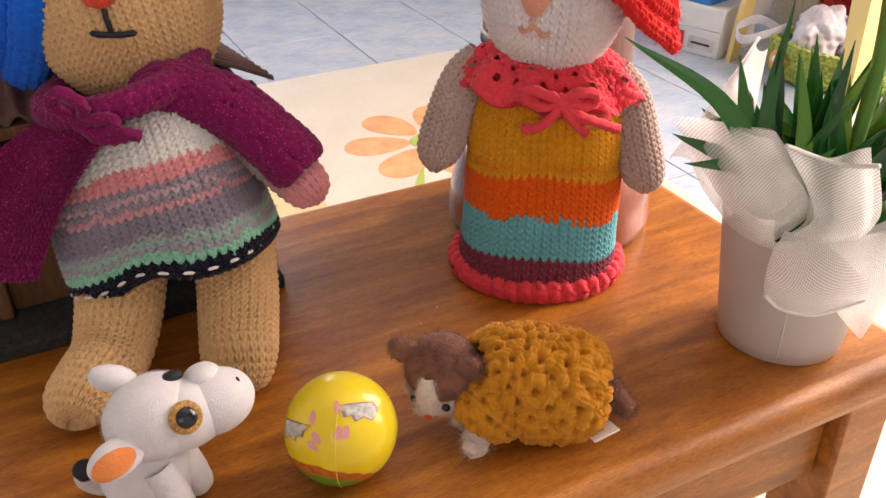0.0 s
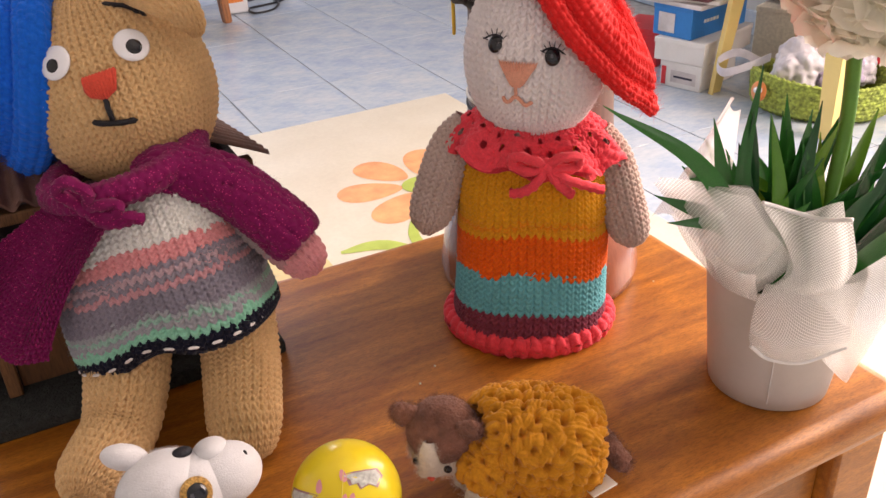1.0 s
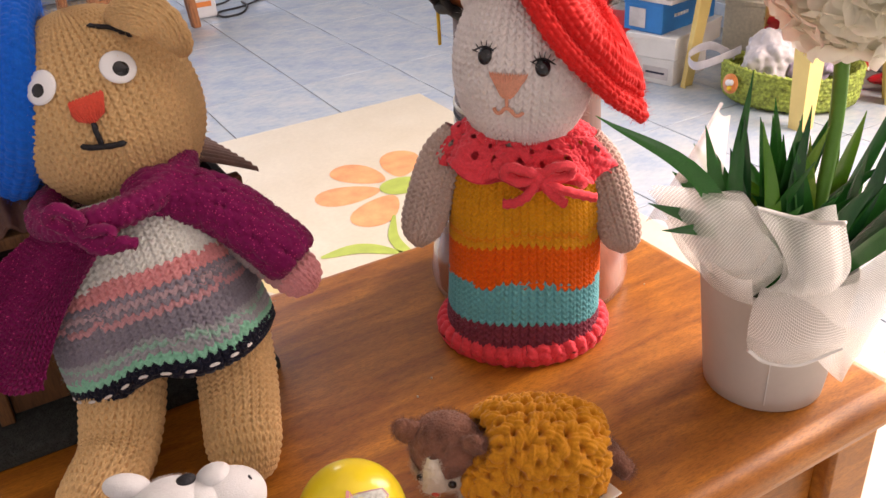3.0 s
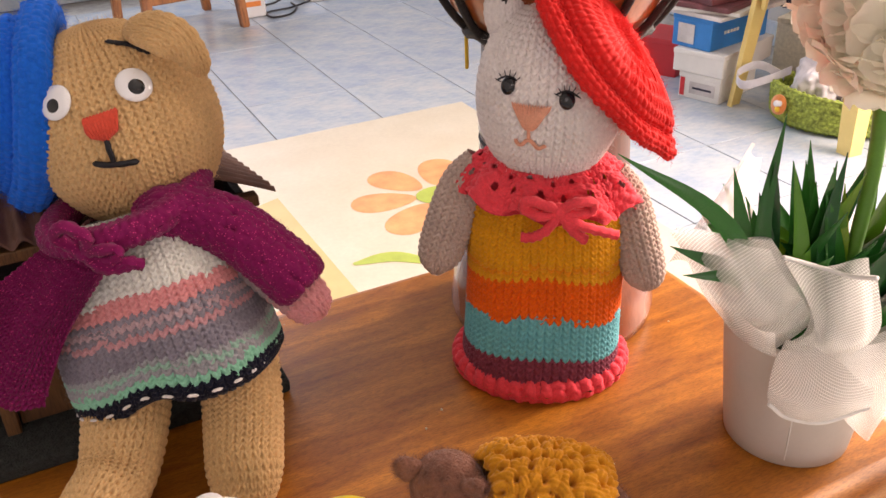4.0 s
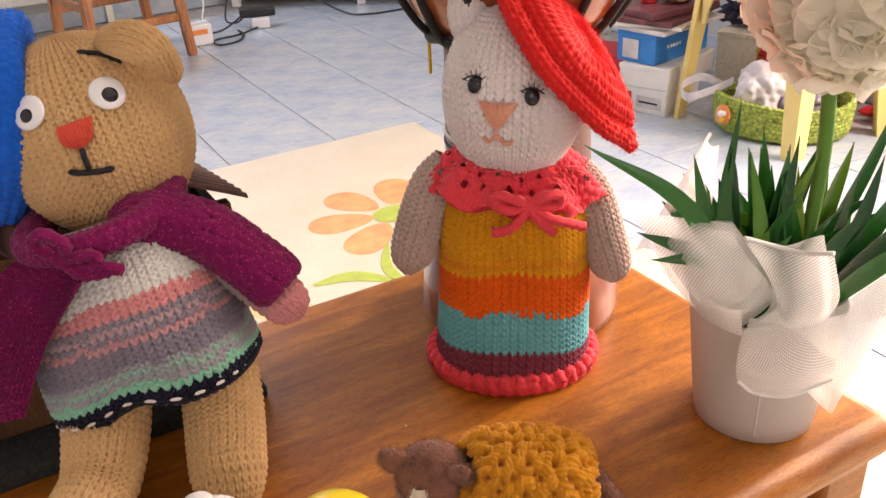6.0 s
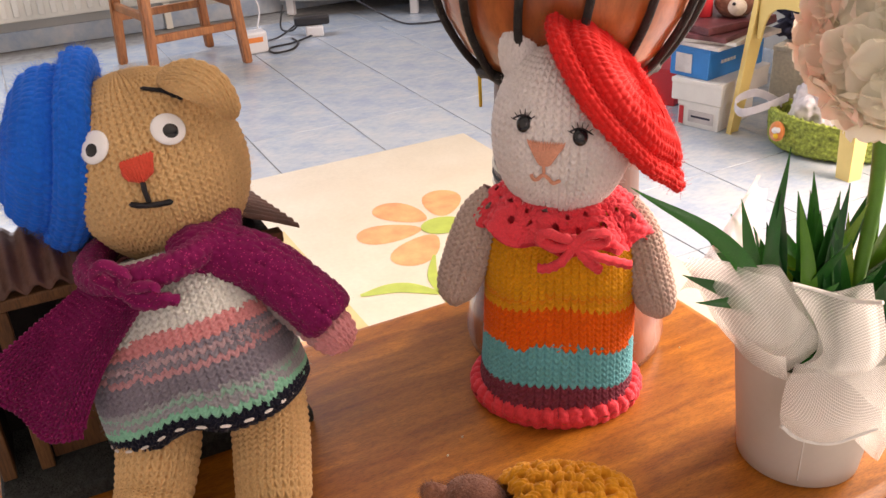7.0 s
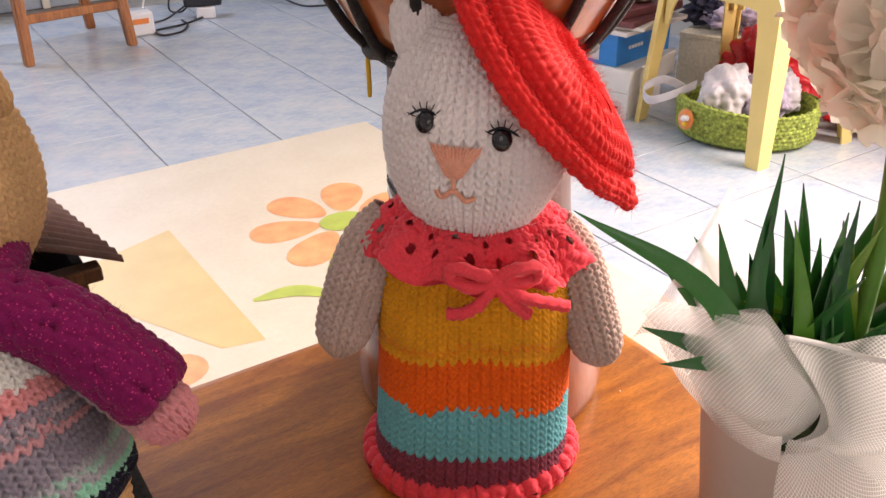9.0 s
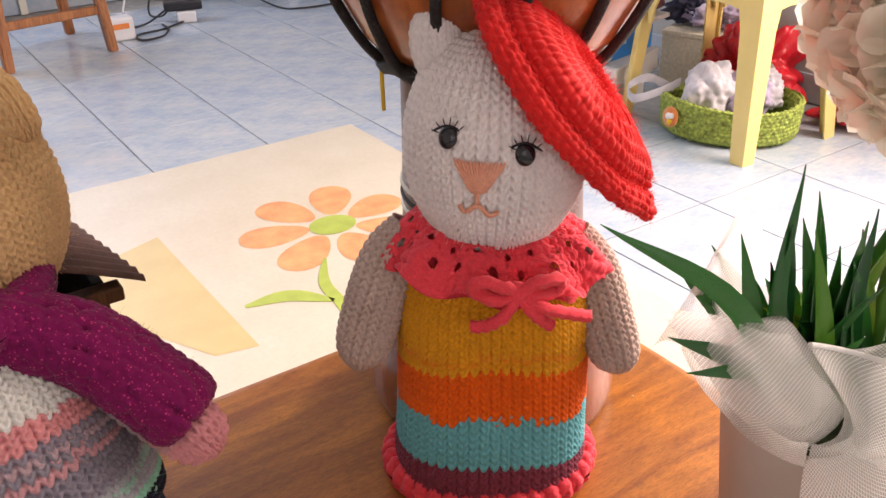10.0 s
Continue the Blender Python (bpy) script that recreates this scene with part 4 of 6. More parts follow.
# ---- toy house behind the bear ----
def toy_house():
    u0, u1, v0, v1 = -0.028, 0.158, 0.374, 0.452
    t = thing("toy_house", ROOM @ Matrix.Translation((0, 0, TOP)), "little wooden toy house with a brown corrugated roof", "toy house")
    part("base_plate", box(u0, v0 - 0.004, 0, u1 - 0.012, v1, 0.009, 0.002), "moss", t, "grey-green gritty base")
    # back and side walls coloured almost black to carry the shade inside the house
    part("back_wall", box(u0 + 0.004, v1 - 0.010, 0.0095, u1 - 0.012, v1 - 0.004, 0.118, 0.0006), "shade_darkwood", t)
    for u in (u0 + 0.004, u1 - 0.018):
        part("side_wall", box(u, v0 + 0.0345, 0.0095, u + 0.005, v1 - 0.0105, 0.116, 0.0006), "shade_darkwood", t)
    for u in (u0 + 0.002, u0 + 0.022, u0 + 0.060, u0 + 0.105, u1 - 0.022):
        part("post", box(u, v0 + 0.022, 0.0095, u + 0.0075, v0 + 0.030, 0.111, 0.0008), "housewood", t)
    part("beam", box(u0, v0 + 0.021, 0.1112, u1 - 0.008, v0 + 0.030, 0.118, 0.001), "housewood", t)
    part("front_board", box(u0 + 0.030, v0 + 0.0305, 0.0095, u0 + 0.060, v0 + 0.034, 0.070, 0.0006), "housewood", t)
    n, k = 150, 12
    for sgn, name in ((1, "roof"), (-1, "roof")):
        bm = bmesh.new()
        eave, ridge = (0.394, 0.123), (0.430, 0.140)
        if sgn < 0:
            eave = (0.468, 0.122)
        tops, lows = [], []
        for i in range(n + 1):
            u = u0 - 0.012 + (u1 - u0 - 0.030) * i / n
            h = 0.0022 * math.sin(2 * math.pi * 14 * i / n)
            row = [(u, eave[0] + (ridge[0] - eave[0]) * j / k, eave[1] + (ridge[1] - eave[1]) * j / k + h + 0.003 * math.sin(math.pi * j / k)) for j in range(k + 1)]
            tops.append([bm.verts.new(p) for p in row])
            lows.append([bm.verts.new((p[0], p[1], p[2] - 0.0022)) for p in row])
        for i in range(n):
            for j in range(k):
                bm.faces.new((tops[i][j], tops[i + 1][j], tops[i + 1][j + 1], tops[i][j + 1]))
                bm.faces.new((lows[i][j + 1], lows[i + 1][j + 1], lows[i + 1][j], lows[i][j]))
            bm.faces.new((tops[i][0], lows[i][0], lows[i + 1][0], tops[i + 1][0]))
            bm.faces.new((tops[i][k], tops[i + 1][k], lows[i + 1][k], lows[i][k]))
        for e in (0, n):
            for j in range(k):
                bm.faces.new((tops[e][j], tops[e][j + 1], lows[e][j + 1], lows[e][j]))
        bmesh.ops.recalc_face_normals(bm, faces=bm.faces)
        part(name, smooth(bm, 60), "roof", t, "brown corrugated roof sheet")
    # end sheet, its ribs running down to the gable
    bm, tops, lows = bmesh.new(), [], []
    for i in range(n + 1):
        v = 0.388 + 0.084 * i / n
        h = 0.0015 * math.sin(2 * math.pi * 10 * i / n)
        row = [(u1 - 0.046 + (0.046 - 0.16 * abs(v - 0.394) * (v > 0.394)) * j / k, v, 0.142 - 0.020 * (j / k) ** 1.2 + h) for j in range(k + 1)]
        tops.append([bm.verts.new(p) for p in row])
        lows.append([bm.verts.new((p[0], p[1], p[2] - 0.0012)) for p in row])
    for i in range(n):
        for j in range(k):
            bm.faces.new((tops[i][j], tops[i + 1][j], tops[i + 1][j + 1], tops[i][j + 1]))
            bm.faces.new((lows[i][j + 1], lows[i + 1][j + 1], lows[i + 1][j], lows[i][j]))
        bm.faces.new((tops[i][0], lows[i][0], lows[i + 1][0], tops[i + 1][0]))
        bm.faces.new((tops[i][k], tops[i + 1][k], lows[i + 1][k], lows[i][k]))
    for e in (0, n):
        for j in range(k):
            bm.faces.new((tops[e][j], tops[e][j + 1], lows[e][j + 1], lows[e][j]))
    bmesh.ops.recalc_face_normals(bm, faces=bm.faces)
    part("roof", smooth(bm, 60), "roof", t, "brown corrugated roof sheet")
    return t


toy_house()


# ---- plant in its wrapped pot ----
def leaf_material(name, dark, light):
    m, nt, b = tree(name)
    lo_hi = [(0.0, dark), (1.0, light)]
    info = nt.nodes.new("ShaderNodeObjectInfo")
    c = ramp(nt, info.outputs["Random"], lo_hi)
    streak = ramp(nt, noise_at(nt, 420, 3, "Generated", 0.6, (1, 0.02, 1)), [(0.35, (0.45, 0.55, 0.42)), (0.65, (1.25, 1.15, 0.85))])
    nt.links.new(mix(nt, 1.0, c, streak, "MULTIPLY"), b.inputs["Base Color"])
    b.inputs["Roughness"].default_value = 0.24
    return m


def net_material():
    m, nt, b = tree("white_tulle")
    uv = nt.nodes.new("ShaderNodeTexCoord").outputs["UV"]
    mp = node(nt, "ShaderNodeMapping", Scale=(1, 1, 1), Rotation=(0, 0, 0.6))
    nt.links.new(uv, mp.inputs[0])
    sep = nt.nodes.new("ShaderNodeSeparateXYZ")
    nt.links.new(mp.outputs[0], sep.inputs[0])
    waves = []
    for k in (0, 1):
        q = node(nt, "ShaderNodeMath")
        q.operation = "PINGPONG"
        q.inputs[1].default_value = 0.5
        nt.links.new(sep.outputs[k], q.inputs[0])
        waves.append(q.outputs[0])
    mn = node(nt, "ShaderNodeMath")
    mn.operation = "MINIMUM"
    nt.links.new(waves[0], mn.inputs[0]), nt.links.new(waves[1], mn.inputs[1])
    thread = ramp(nt, mn.outputs[0], [(0.070, (0.95, 0.95, 0.95)), (0.130, (0.40, 0.40, 0.40))])
    b.inputs["Base Color"].default_value = (0.94, 0.93, 0.91, 1)
    b.inputs["Roughness"].default_value = 0.6
    b.inputs["Sheen Weight"].default_value = 0.3
    tr = nt.nodes.new("ShaderNodeBsdfTransparent")
    tl = nt.nodes.new("ShaderNodeBsdfTranslucent")
    tl.inputs[0].default_value = (0.94, 0.93, 0.91, 1)
    cloth, ms = nt.nodes.new("ShaderNodeMixShader"), nt.nodes.new("ShaderNodeMixShader")
    cloth.inputs[0].default_value = 0.55
    nt.links.new(b.outputs[0], cloth.inputs[1]), nt.links.new(tl.outputs[0], cloth.inputs[2])
    nt.links.new(thread, ms.inputs[0])
    nt.links.new(tr.outputs[0], ms.inputs[1]), nt.links.new(cloth.outputs[0], ms.inputs[2])
    nt.links.new(ms.outputs[0], nt.nodes["Material Output"].inputs[0])
    return m


M["leaf"], M["net"] = leaf_material("dark_plastic_leaf", (0.006, 0.070, 0.024), (0.026, 0.19, 0.034)), net_material()
M["leaflight"] = leaf_material("light_plastic_leaf", (0.08, 0.27, 0.03), (0.26, 0.40, 0.03))
M["petal"] = plain("ivory_silk_petal", (0.93, 0.91, 0.82), 0.7, 0.05, 60)
_nt = M["petal"].node_tree
_tl, _ms = _nt.nodes.new("ShaderNodeBsdfTranslucent"), _nt.nodes.new("ShaderNodeMixShader")
_tl.inputs[0].default_value, _ms.inputs[0].default_value = (0.98, 0.96, 0.87, 1), 0.62
_nt.links.new(_nt.nodes["Principled BSDF"].outputs[0], _ms.inputs[1]), _nt.links.new(_tl.outputs[0], _ms.inputs[2])
_nt.links.new(_ms.outputs[0], _nt.nodes["Material Output"].inputs[0])
M["petalgreen"] = plain("pale_green_silk", (0.62, 0.68, 0.36), 0.7, 0.15, 60)


def leaf(owner, base, tip, bend, width, fold=0.35, name="leaf", key="leaf"):
    base, tip, bend = Vector(base), Vector(tip), Vector(bend)
    mid = (base + tip) / 2 + bend
    c = spline([base, mid, tip], 15)
    bm, rows = bmesh.new(), []
    for i, p in enumerate(c):
        s = i / 14
        d = Vector(c[min(i + 1, 14)] - c[max(i - 1, 0)]).normalized()
        side = d.cross(Vector((0.25, -1, 0.35))).normalized()
        nrm = side.cross(d)
        w = max(0.00015, 1.2 * width * min(1.0, 0.5 + 1.6 * s) * (1 - s**2.4))
        q = Vector(p)
        rows.append([bm.verts.new(q - side * w + nrm * w * fold), bm.verts.new(q), bm.verts.new(q + side * w + nrm * w * fold), bm.verts.new(q - nrm * 0.0005)])
    for a, b in zip(rows, rows[1:]):
        for i, j in ((0, 1), (1, 2), (2, 3), (3, 0)):
            bm.faces.new((a[i], a[j], b[j], b[i]))
    bm.faces.new(rows[0][::-1]), bm.faces.new(rows[-1])
    bmesh.ops.recalc_face_normals(bm, faces=bm.faces)
    return part(name, smooth(bm, 75), key, owner)


POT = Vector((0.2165, 0.3660, TOP))


def flower_pot():
    t = thing("flower_pot", Matrix.Translation(POT), "off-white tapered plant pot wrapped in white tulle", "plant pot")
    part("pot", lathe([(0.0300, 0.0), (0.0320, 0.0012), (0.0330, 0.010), (0.0392, 0.068), (0.0402, 0.074), (0.0390, 0.075), (0.0375, 0.068), (0.034, 0.060), (0.001, 0.060)], 64), "pot", t)
    part("seam", cord([(-0.0095, -0.0318, 0.006), (-0.0102, -0.0338, 0.030), (-0.0112, -0.0370, 0.062)], 0.00035, 20, 5), "boxwhite", t)
    bm = lathe([(0.0365, 0.0605), (0.030, 0.064), (0.018, 0.066), (0.001, 0.067)], 40)
    part("moss", bm, "soil", t)
    return t


def wrap_mesh(name, fn, nu, nv, owner, cell=0.0010):
    """A sheet of tulle from fn(u, v), with threads in true size."""
    uu, vv = np.meshgrid(np.linspace(0, 1, nu), np.linspace(0, 1, nv))
    P = fn(uu, vv)
    c = Cloth()
    lu = np.linalg.norm(np.diff(P, axis=1), axis=2).sum(1).mean()
    lv = np.linalg.norm(np.diff(P, axis=0), axis=2).sum(0).mean()
    c.grid(P, np.stack([uu * lu / cell, vv * lv / cell], -1), "net")
    return c.build(name, owner)


def draped(rows):
    """A smooth sheet through a grid of control points."""
    g = np.array([spline(r, 60) for r in rows])
    g = np.array([spline(g[:, j], 60) for j in range(60)])

    def fn(u, v):
        a, b = np.clip(u, 0, 1) * 59, np.clip(v, 0, 1) * 59
        i, j = np.minimum(a.astype(int), 58), np.minimum(b.astype(int), 58)
        f, h = (a - i)[..., None], (b - j)[..., None]
        return (g[i, j] * (1 - f) + g[i + 1, j] * f) * (1 - h) + (g[i, j + 1] * (1 - f) + g[i + 1, j + 1] * f) * h

    return fn


def ruffled(fn, amp, waves, phase):
    """The same sheet with soft gathers that open towards its edge."""
    def out(u, v):
        P = fn(u, v)
        w = amp * np.sin(0.5 * waves * u + phase + 1.5 * np.sin(2.3 * u + 2 * v)) * (0.25 + 0.75 * v)
        w += 0.10 * amp * np.sin(1.3 * waves * u + 2 * phase + 4 * np.sin(3 * v + u)) * (0.4 + 0.6 * v)
        P[..., 1] += w
        P[..., 2] += 0.35 * w
        return P

    return out


def rim(fn, owner):
    """The rolled hem along a free edge of the tulle."""
    v = np.linspace(0.0, 1.0, 14)
    part("tulle_hem", cord([tuple(p) for p in fn(np.ones(14)[None], v[None])[0]], 0.0011, 60, 7), "hem", owner)


M["hem"] = plain("rolled_tulle_hem", (0.86, 0.85, 0.83), 0.8, 0.06, 300, 0.4, 900)


def tulle(t):
    # collar round the back and sides
    def flare(u, v):
        a = 2 * np.pi * (0.13 + 0.78 * u)
        wav = 0.35 * np.sin(7 * a + 0.7) + 0.25 * np.sin(12 * a + 2.0)
        right = np.exp(-(((a - 1.35 + np.pi) % (2 * np.pi) - np.pi) / 0.8) ** 2)
        r = 0.0405 + v * (0.016 + 0.007 * wav + 0.022 * right)
        z = 0.071 + v * (0.030 + 0.006 * np.sin(5 * a + 2)) - 0.004 * np.sin(np.pi * v)
        return np.stack([r * np.sin(a), -r * np.cos(a), z], -1)

    wrap_mesh("tulle_collar", flare, 241, 30, t)

    # broad flap that leans out beside the pot
    flap = draped([[(-0.030, -0.034, 0.074), (-0.052, -0.026, 0.098), (-0.074, -0.014, 0.126)],
                   [(-0.020, -0.038, 0.086), (-0.036, -0.036, 0.106), (-0.052, -0.022, 0.128)],
                   [(-0.012, -0.036, 0.096), (-0.020, -0.032, 0.110), (-0.030, -0.016, 0.124)]])
    wrap_mesh("tulle_flap", ruffled(flap, 0.0075, 13, 0.4), 80, 60, t)
    wrap_mesh("tulle_flap", ruffled(lambda u, v: flap(u, v) + np.array((0.003, 0.006, 0.001)), 0.004, 8, 2.0), 80, 60, t)
    # cupped ruffle in front of the leaves
    cup = draped([[(-0.020, -0.036, 0.076), (-0.013, -0.042, 0.098), (-0.026, -0.030, 0.122)],
                  [(-0.008, -0.040, 0.074), (-0.002, -0.038, 0.092), (-0.004, -0.024, 0.112)],
                  [(0.002, -0.044, 0.076), (0.010, -0.050, 0.100), (0.010, -0.040, 0.122)]])
    cup_fn = ruffled(cup, 0.0065, 12, 1.0)
    wrap_mesh("tulle_ruffle", cup_fn, 60, 60, t)
    rim(cup_fn, t)
    # falling ends of the tie
    drop = draped([[(-0.024, -0.040, 0.080), (-0.031, -0.050, 0.068), (-0.029, -0.052, 0.056)],
                   [(-0.014, -0.043, 0.080), (-0.016, -0.054, 0.062), (-0.020, -0.053, 0.049)],
                   [(-0.006, -0.043, 0.082), (0.000, -0.052, 0.066), (-0.006, -0.051, 0.050)],
                   [(0.000, -0.041, 0.084), (0.014, -0.048, 0.074), (0.016, -0.046, 0.058)]])
    drop_fn = ruffled(drop, 0.0065, 13, 0.0)
    wrap_mesh("tulle_end", drop_fn, 80, 60, t)
    rim(drop_fn, t)
    wrap_mesh("tulle_end", ruffled(lambda u, v: drop(u, v * 0.85) + np.array((0.003, 0.005, 0.002)), 0.003, 6, 2.0), 60, 50, t)
    side = draped([[(-0.006, -0.043, 0.080), (0.012, -0.050, 0.092), (0.034, -0.040, 0.098), (0.060, -0.026, 0.104)],
                   [(-0.006, -0.043, 0.074), (0.014, -0.050, 0.078), (0.036, -0.042, 0.082), (0.066, -0.024, 0.086)],
                   [(-0.006, -0.041, 0.068), (0.012, -0.044, 0.058), (0.032, -0.036, 0.056), (0.050, -0.022, 0.050)],
                   [(-0.004, -0.038, 0.062), (0.010, -0.038, 0.042), (0.026, -0.030, 0.026), (0.036, -0.018, 0.014)]])
    wrap_mesh("tulle_end", ruffled(side, 0.006, 14, 0.6), 90, 70, t)
    wrap_mesh("tulle_end", ruffled(lambda u, v: side(u, v) + np.array((0.0, 0.005, 0.0)), 0.003, 7, 2.6), 90, 70, t)

    for k, (dx, dz, ph) in enumerate(((0.004, -0.004, 1.2),)):
        wrap_mesh("tulle_end", ruffled(lambda u, v, a=dx, b=dz: drop(u, v * 0.9) + np.array((a, 0.002, b)), 0.0055, 13, ph), 90, 60, t)
        wrap_mesh("tulle_flap", ruffled(lambda u, v, a=dx, b=dz: flap(u, v) + np.array((a, 0.003, b)), 0.0060, 15, ph), 90, 60, t)
    for ph in (2.2,):
        wrap_mesh("tulle_ruffle", ruffled(lambda u, v: cup(u, v) + np.array((0.0, 0.004, 0.0)), 0.0050, 14, ph), 90, 60, t)

    def tail(u, v):
        x = 0.034 + 0.046 * v
        y = -0.004 - 0.010 * v + 0.026 * (u - 0.5) * (1 + v)
        z = 0.040 * (1 - v) ** 1.6 + 0.0022 + 0.003 * np.abs(np.sin(7 * u + 3 * v)) * (1 - v)
        return np.stack([x, y, z], -1)

    wrap_mesh("tulle_end", tail, 40, 30, t)

    def point(u, v):
        x = -0.050 + 0.034 * (u - 0.5) * (1.05 - v) + 0.022 * v
        y = 0.016 + 0.010 * np.sin(4 * u) + 0.012 * v
        z = 0.090 + 0.060 * v + 0.004 * np.cos(5 * u)
        return np.stack([x, y, z], -1)

    wrap_mesh("tulle_point", point, 40, 40, t)


pot = flower_pot()
tulle(pot)


def plant():
    t = thing("artificial_plant", Matrix.Translation(POT + Vector((0, 0, 0.066))), "artificial plant with strap leaves and a white blossom head", "plant")
    rng = random.Random(5)
    # chosen leaves, then filling tufts
    leaf(t, (-0.018, -0.008, 0), (-0.1000, -0.010, 0.100), (0.008, -0.010, 0.018), 0.0048)
    leaf(t, (-0.018, -0.004, 0), (-0.0465, -0.004, 0.090), (-0.004, -0.004, 0.0), 0.0058)
    leaf(t, (-0.016, -0.006, 0), (-0.026, -0.002, 0.115), (-0.010, -0.004, 0.0), 0.0045)
    leaf(t, (-0.012, -0.008, 0), (-0.020, -0.006, 0.091), (0.003, -0.006, 0.0), 0.0050, key="leaflight")
    leaf(t, (-0.006, -0.004, 0), (0.006, 0.000, 0.080), (0.006, -0.004, 0.0), 0.0050, key="leaflight")
    leaf(t, (-0.018, -0.010, 0), (-0.075, -0.020, 0.058), (0.004, -0.004, 0.012), 0.0052)
    leaf(t, (-0.018, -0.010, 0), (-0.069, -0.026, 0.046), (0.004, -0.006, 0.018), 0.0045)
    leaf(t, (0.010, -0.006, 0), (0.002, -0.006, 0.098), (-0.008, -0.004, 0.004), 0.0048)
    leaf(t, (0.018, -0.004, 0), (0.044, -0.006, 0.086), (0.002, -0.006, 0.006), 0.0052)
    leaf(t, (0.018, -0.004, 0), (0.064, -0.004, 0.082), (0.002, -0.006, 0.010), 0.0055)
    leaf(t, (0.020, -0.006, 0), (0.080, -0.010, 0.060), (0.000, -0.006, 0.016), 0.0058)
    leaf(t, (0.020, -0.008, 0), (0.072, -0.024, 0.040), (0.000, -0.006, 0.018), 0.0055)
    leaf(t, (0.012, -0.010, 0), (0.034, -0.018, 0.062), (-0.004, -0.004, 0.010), 0.0058)
    leaf(t, (0.014, 0.004, 0), (0.054, 0.010, 0.108), (0.010, 0.004, 0.016), 0.0040)
    for k in range(42):
        a = rng.uniform(0, 2 * math.pi)
        cx = rng.choice((-0.016, -0.002, 0.016))
        rr, h = rng.uniform(0.010, 0.055), rng.uniform(0.045, 0.092)
        b = (cx + rng.uniform(-0.006, 0.006), rng.uniform(-0.010, 0.012), -0.001)
        tip = (b[0] + rr * math.cos(a), b[1] + 0.7 * rr * math.sin(a), h * (1.15 - rr * 7))
        leaf(t, b, tip, (0.1 * rr * math.cos(a), 0.0, 0.012), rng.uniform(0.0032, 0.0052), key="leaflight" if k % 5 == 0 else "leaf")
    part("bud_stalk", cord([(-0.024, -0.008, 0.010), (-0.034, -0.009, 0.030), (-0.044, -0.010, 0.052)], 0.0016, 16, 6, taper=lambda s: 1.0 + 0.5 * math.sin(7 * s)), "soil", t)
    part("stem", cord([(0.012, -0.004, -0.002), (0.0150, -0.002, 0.040), (0.0190, 0.004, 0.085), (0.0170, 0.006, 0.125)], 0.0036, 30, 12), "leafcore", t)
    # blossom head
    c = Vector((0.0205, 0.006, 0.164))
    part("blossom_core", lathe([(0.001, -0.024), (0.014, -0.020), (0.024, 0), (0.015, 0.020), (0.001, 0.024)], 20, None, Matrix.Translation(c)), "petalgreen", t)
    shapes = []
    for q in range(3):
        bm = bmesh.new()
        for k in range(4):
            a = k * math.pi / 2 + 0.2 * q
            grid = []
            for i in range(7):
                s = i / 6
                w = 0.0098 * math.sqrt(max(0.05, 1 - (1.92 * s - 0.98) ** 2))
                zz = 0.0050 * s**1.6 - 0.003 * s + 0.0010 * math.sin(5 * s + q)
                row = []
                for j in (-1, -0.6, -0.2, 0.2, 0.6, 1):
                    x, y = 0.0010 + 0.0125 * s * (1 - 0.10 * j * j), w * j * 0.85
                    z = zz + 0.0018 * j * j + 0.0006 * math.sin(4 * j + q + k)
                    row.append(bm.verts.new((x * math.cos(a) - y * math.sin(a), x * math.sin(a) + y * math.cos(a), z)))
                grid.append(row)
            for g, h in zip(grid, grid[1:]):
                for j in range(5):
                    bm.faces.new((g[j], g[j + 1], h[j + 1], h[j]))
        smooth(bm, 180)
        me = bpy.data.meshes.new("floret")
        bm.to_mesh(me)
        bm.free()
        me.materials.append(M["petal"])
        shapes.append(me)
    n = 170
    for k in range(n):
        z = 1 - 2 * (k + 0.5) / n
        a = k * 2.39996
        d = Vector((math.sqrt(1 - z * z) * math.cos(a), math.sqrt(1 - z * z) * math.sin(a), z))
        ob = new("floret", shapes[k % 3])
        ob.parent = t
        r = 0.0375 + rng.uniform(-0.005, 0.004)
        q = (d + Vector((rng.uniform(-0.3, 0.3), rng.uniform(-0.3, 0.3), rng.uniform(-0.3, 0.3)))).to_track_quat("Z", "Y")
        ob.matrix_local = Matrix.Translation(c + d * r) @ q.to_matrix().to_4x4() @ pose(0, 0, 0, 0, 0, rng.uniform(0, 90)) @ Matrix.Scale(rng.uniform(1.15, 1.45), 4)
    return t


plant()


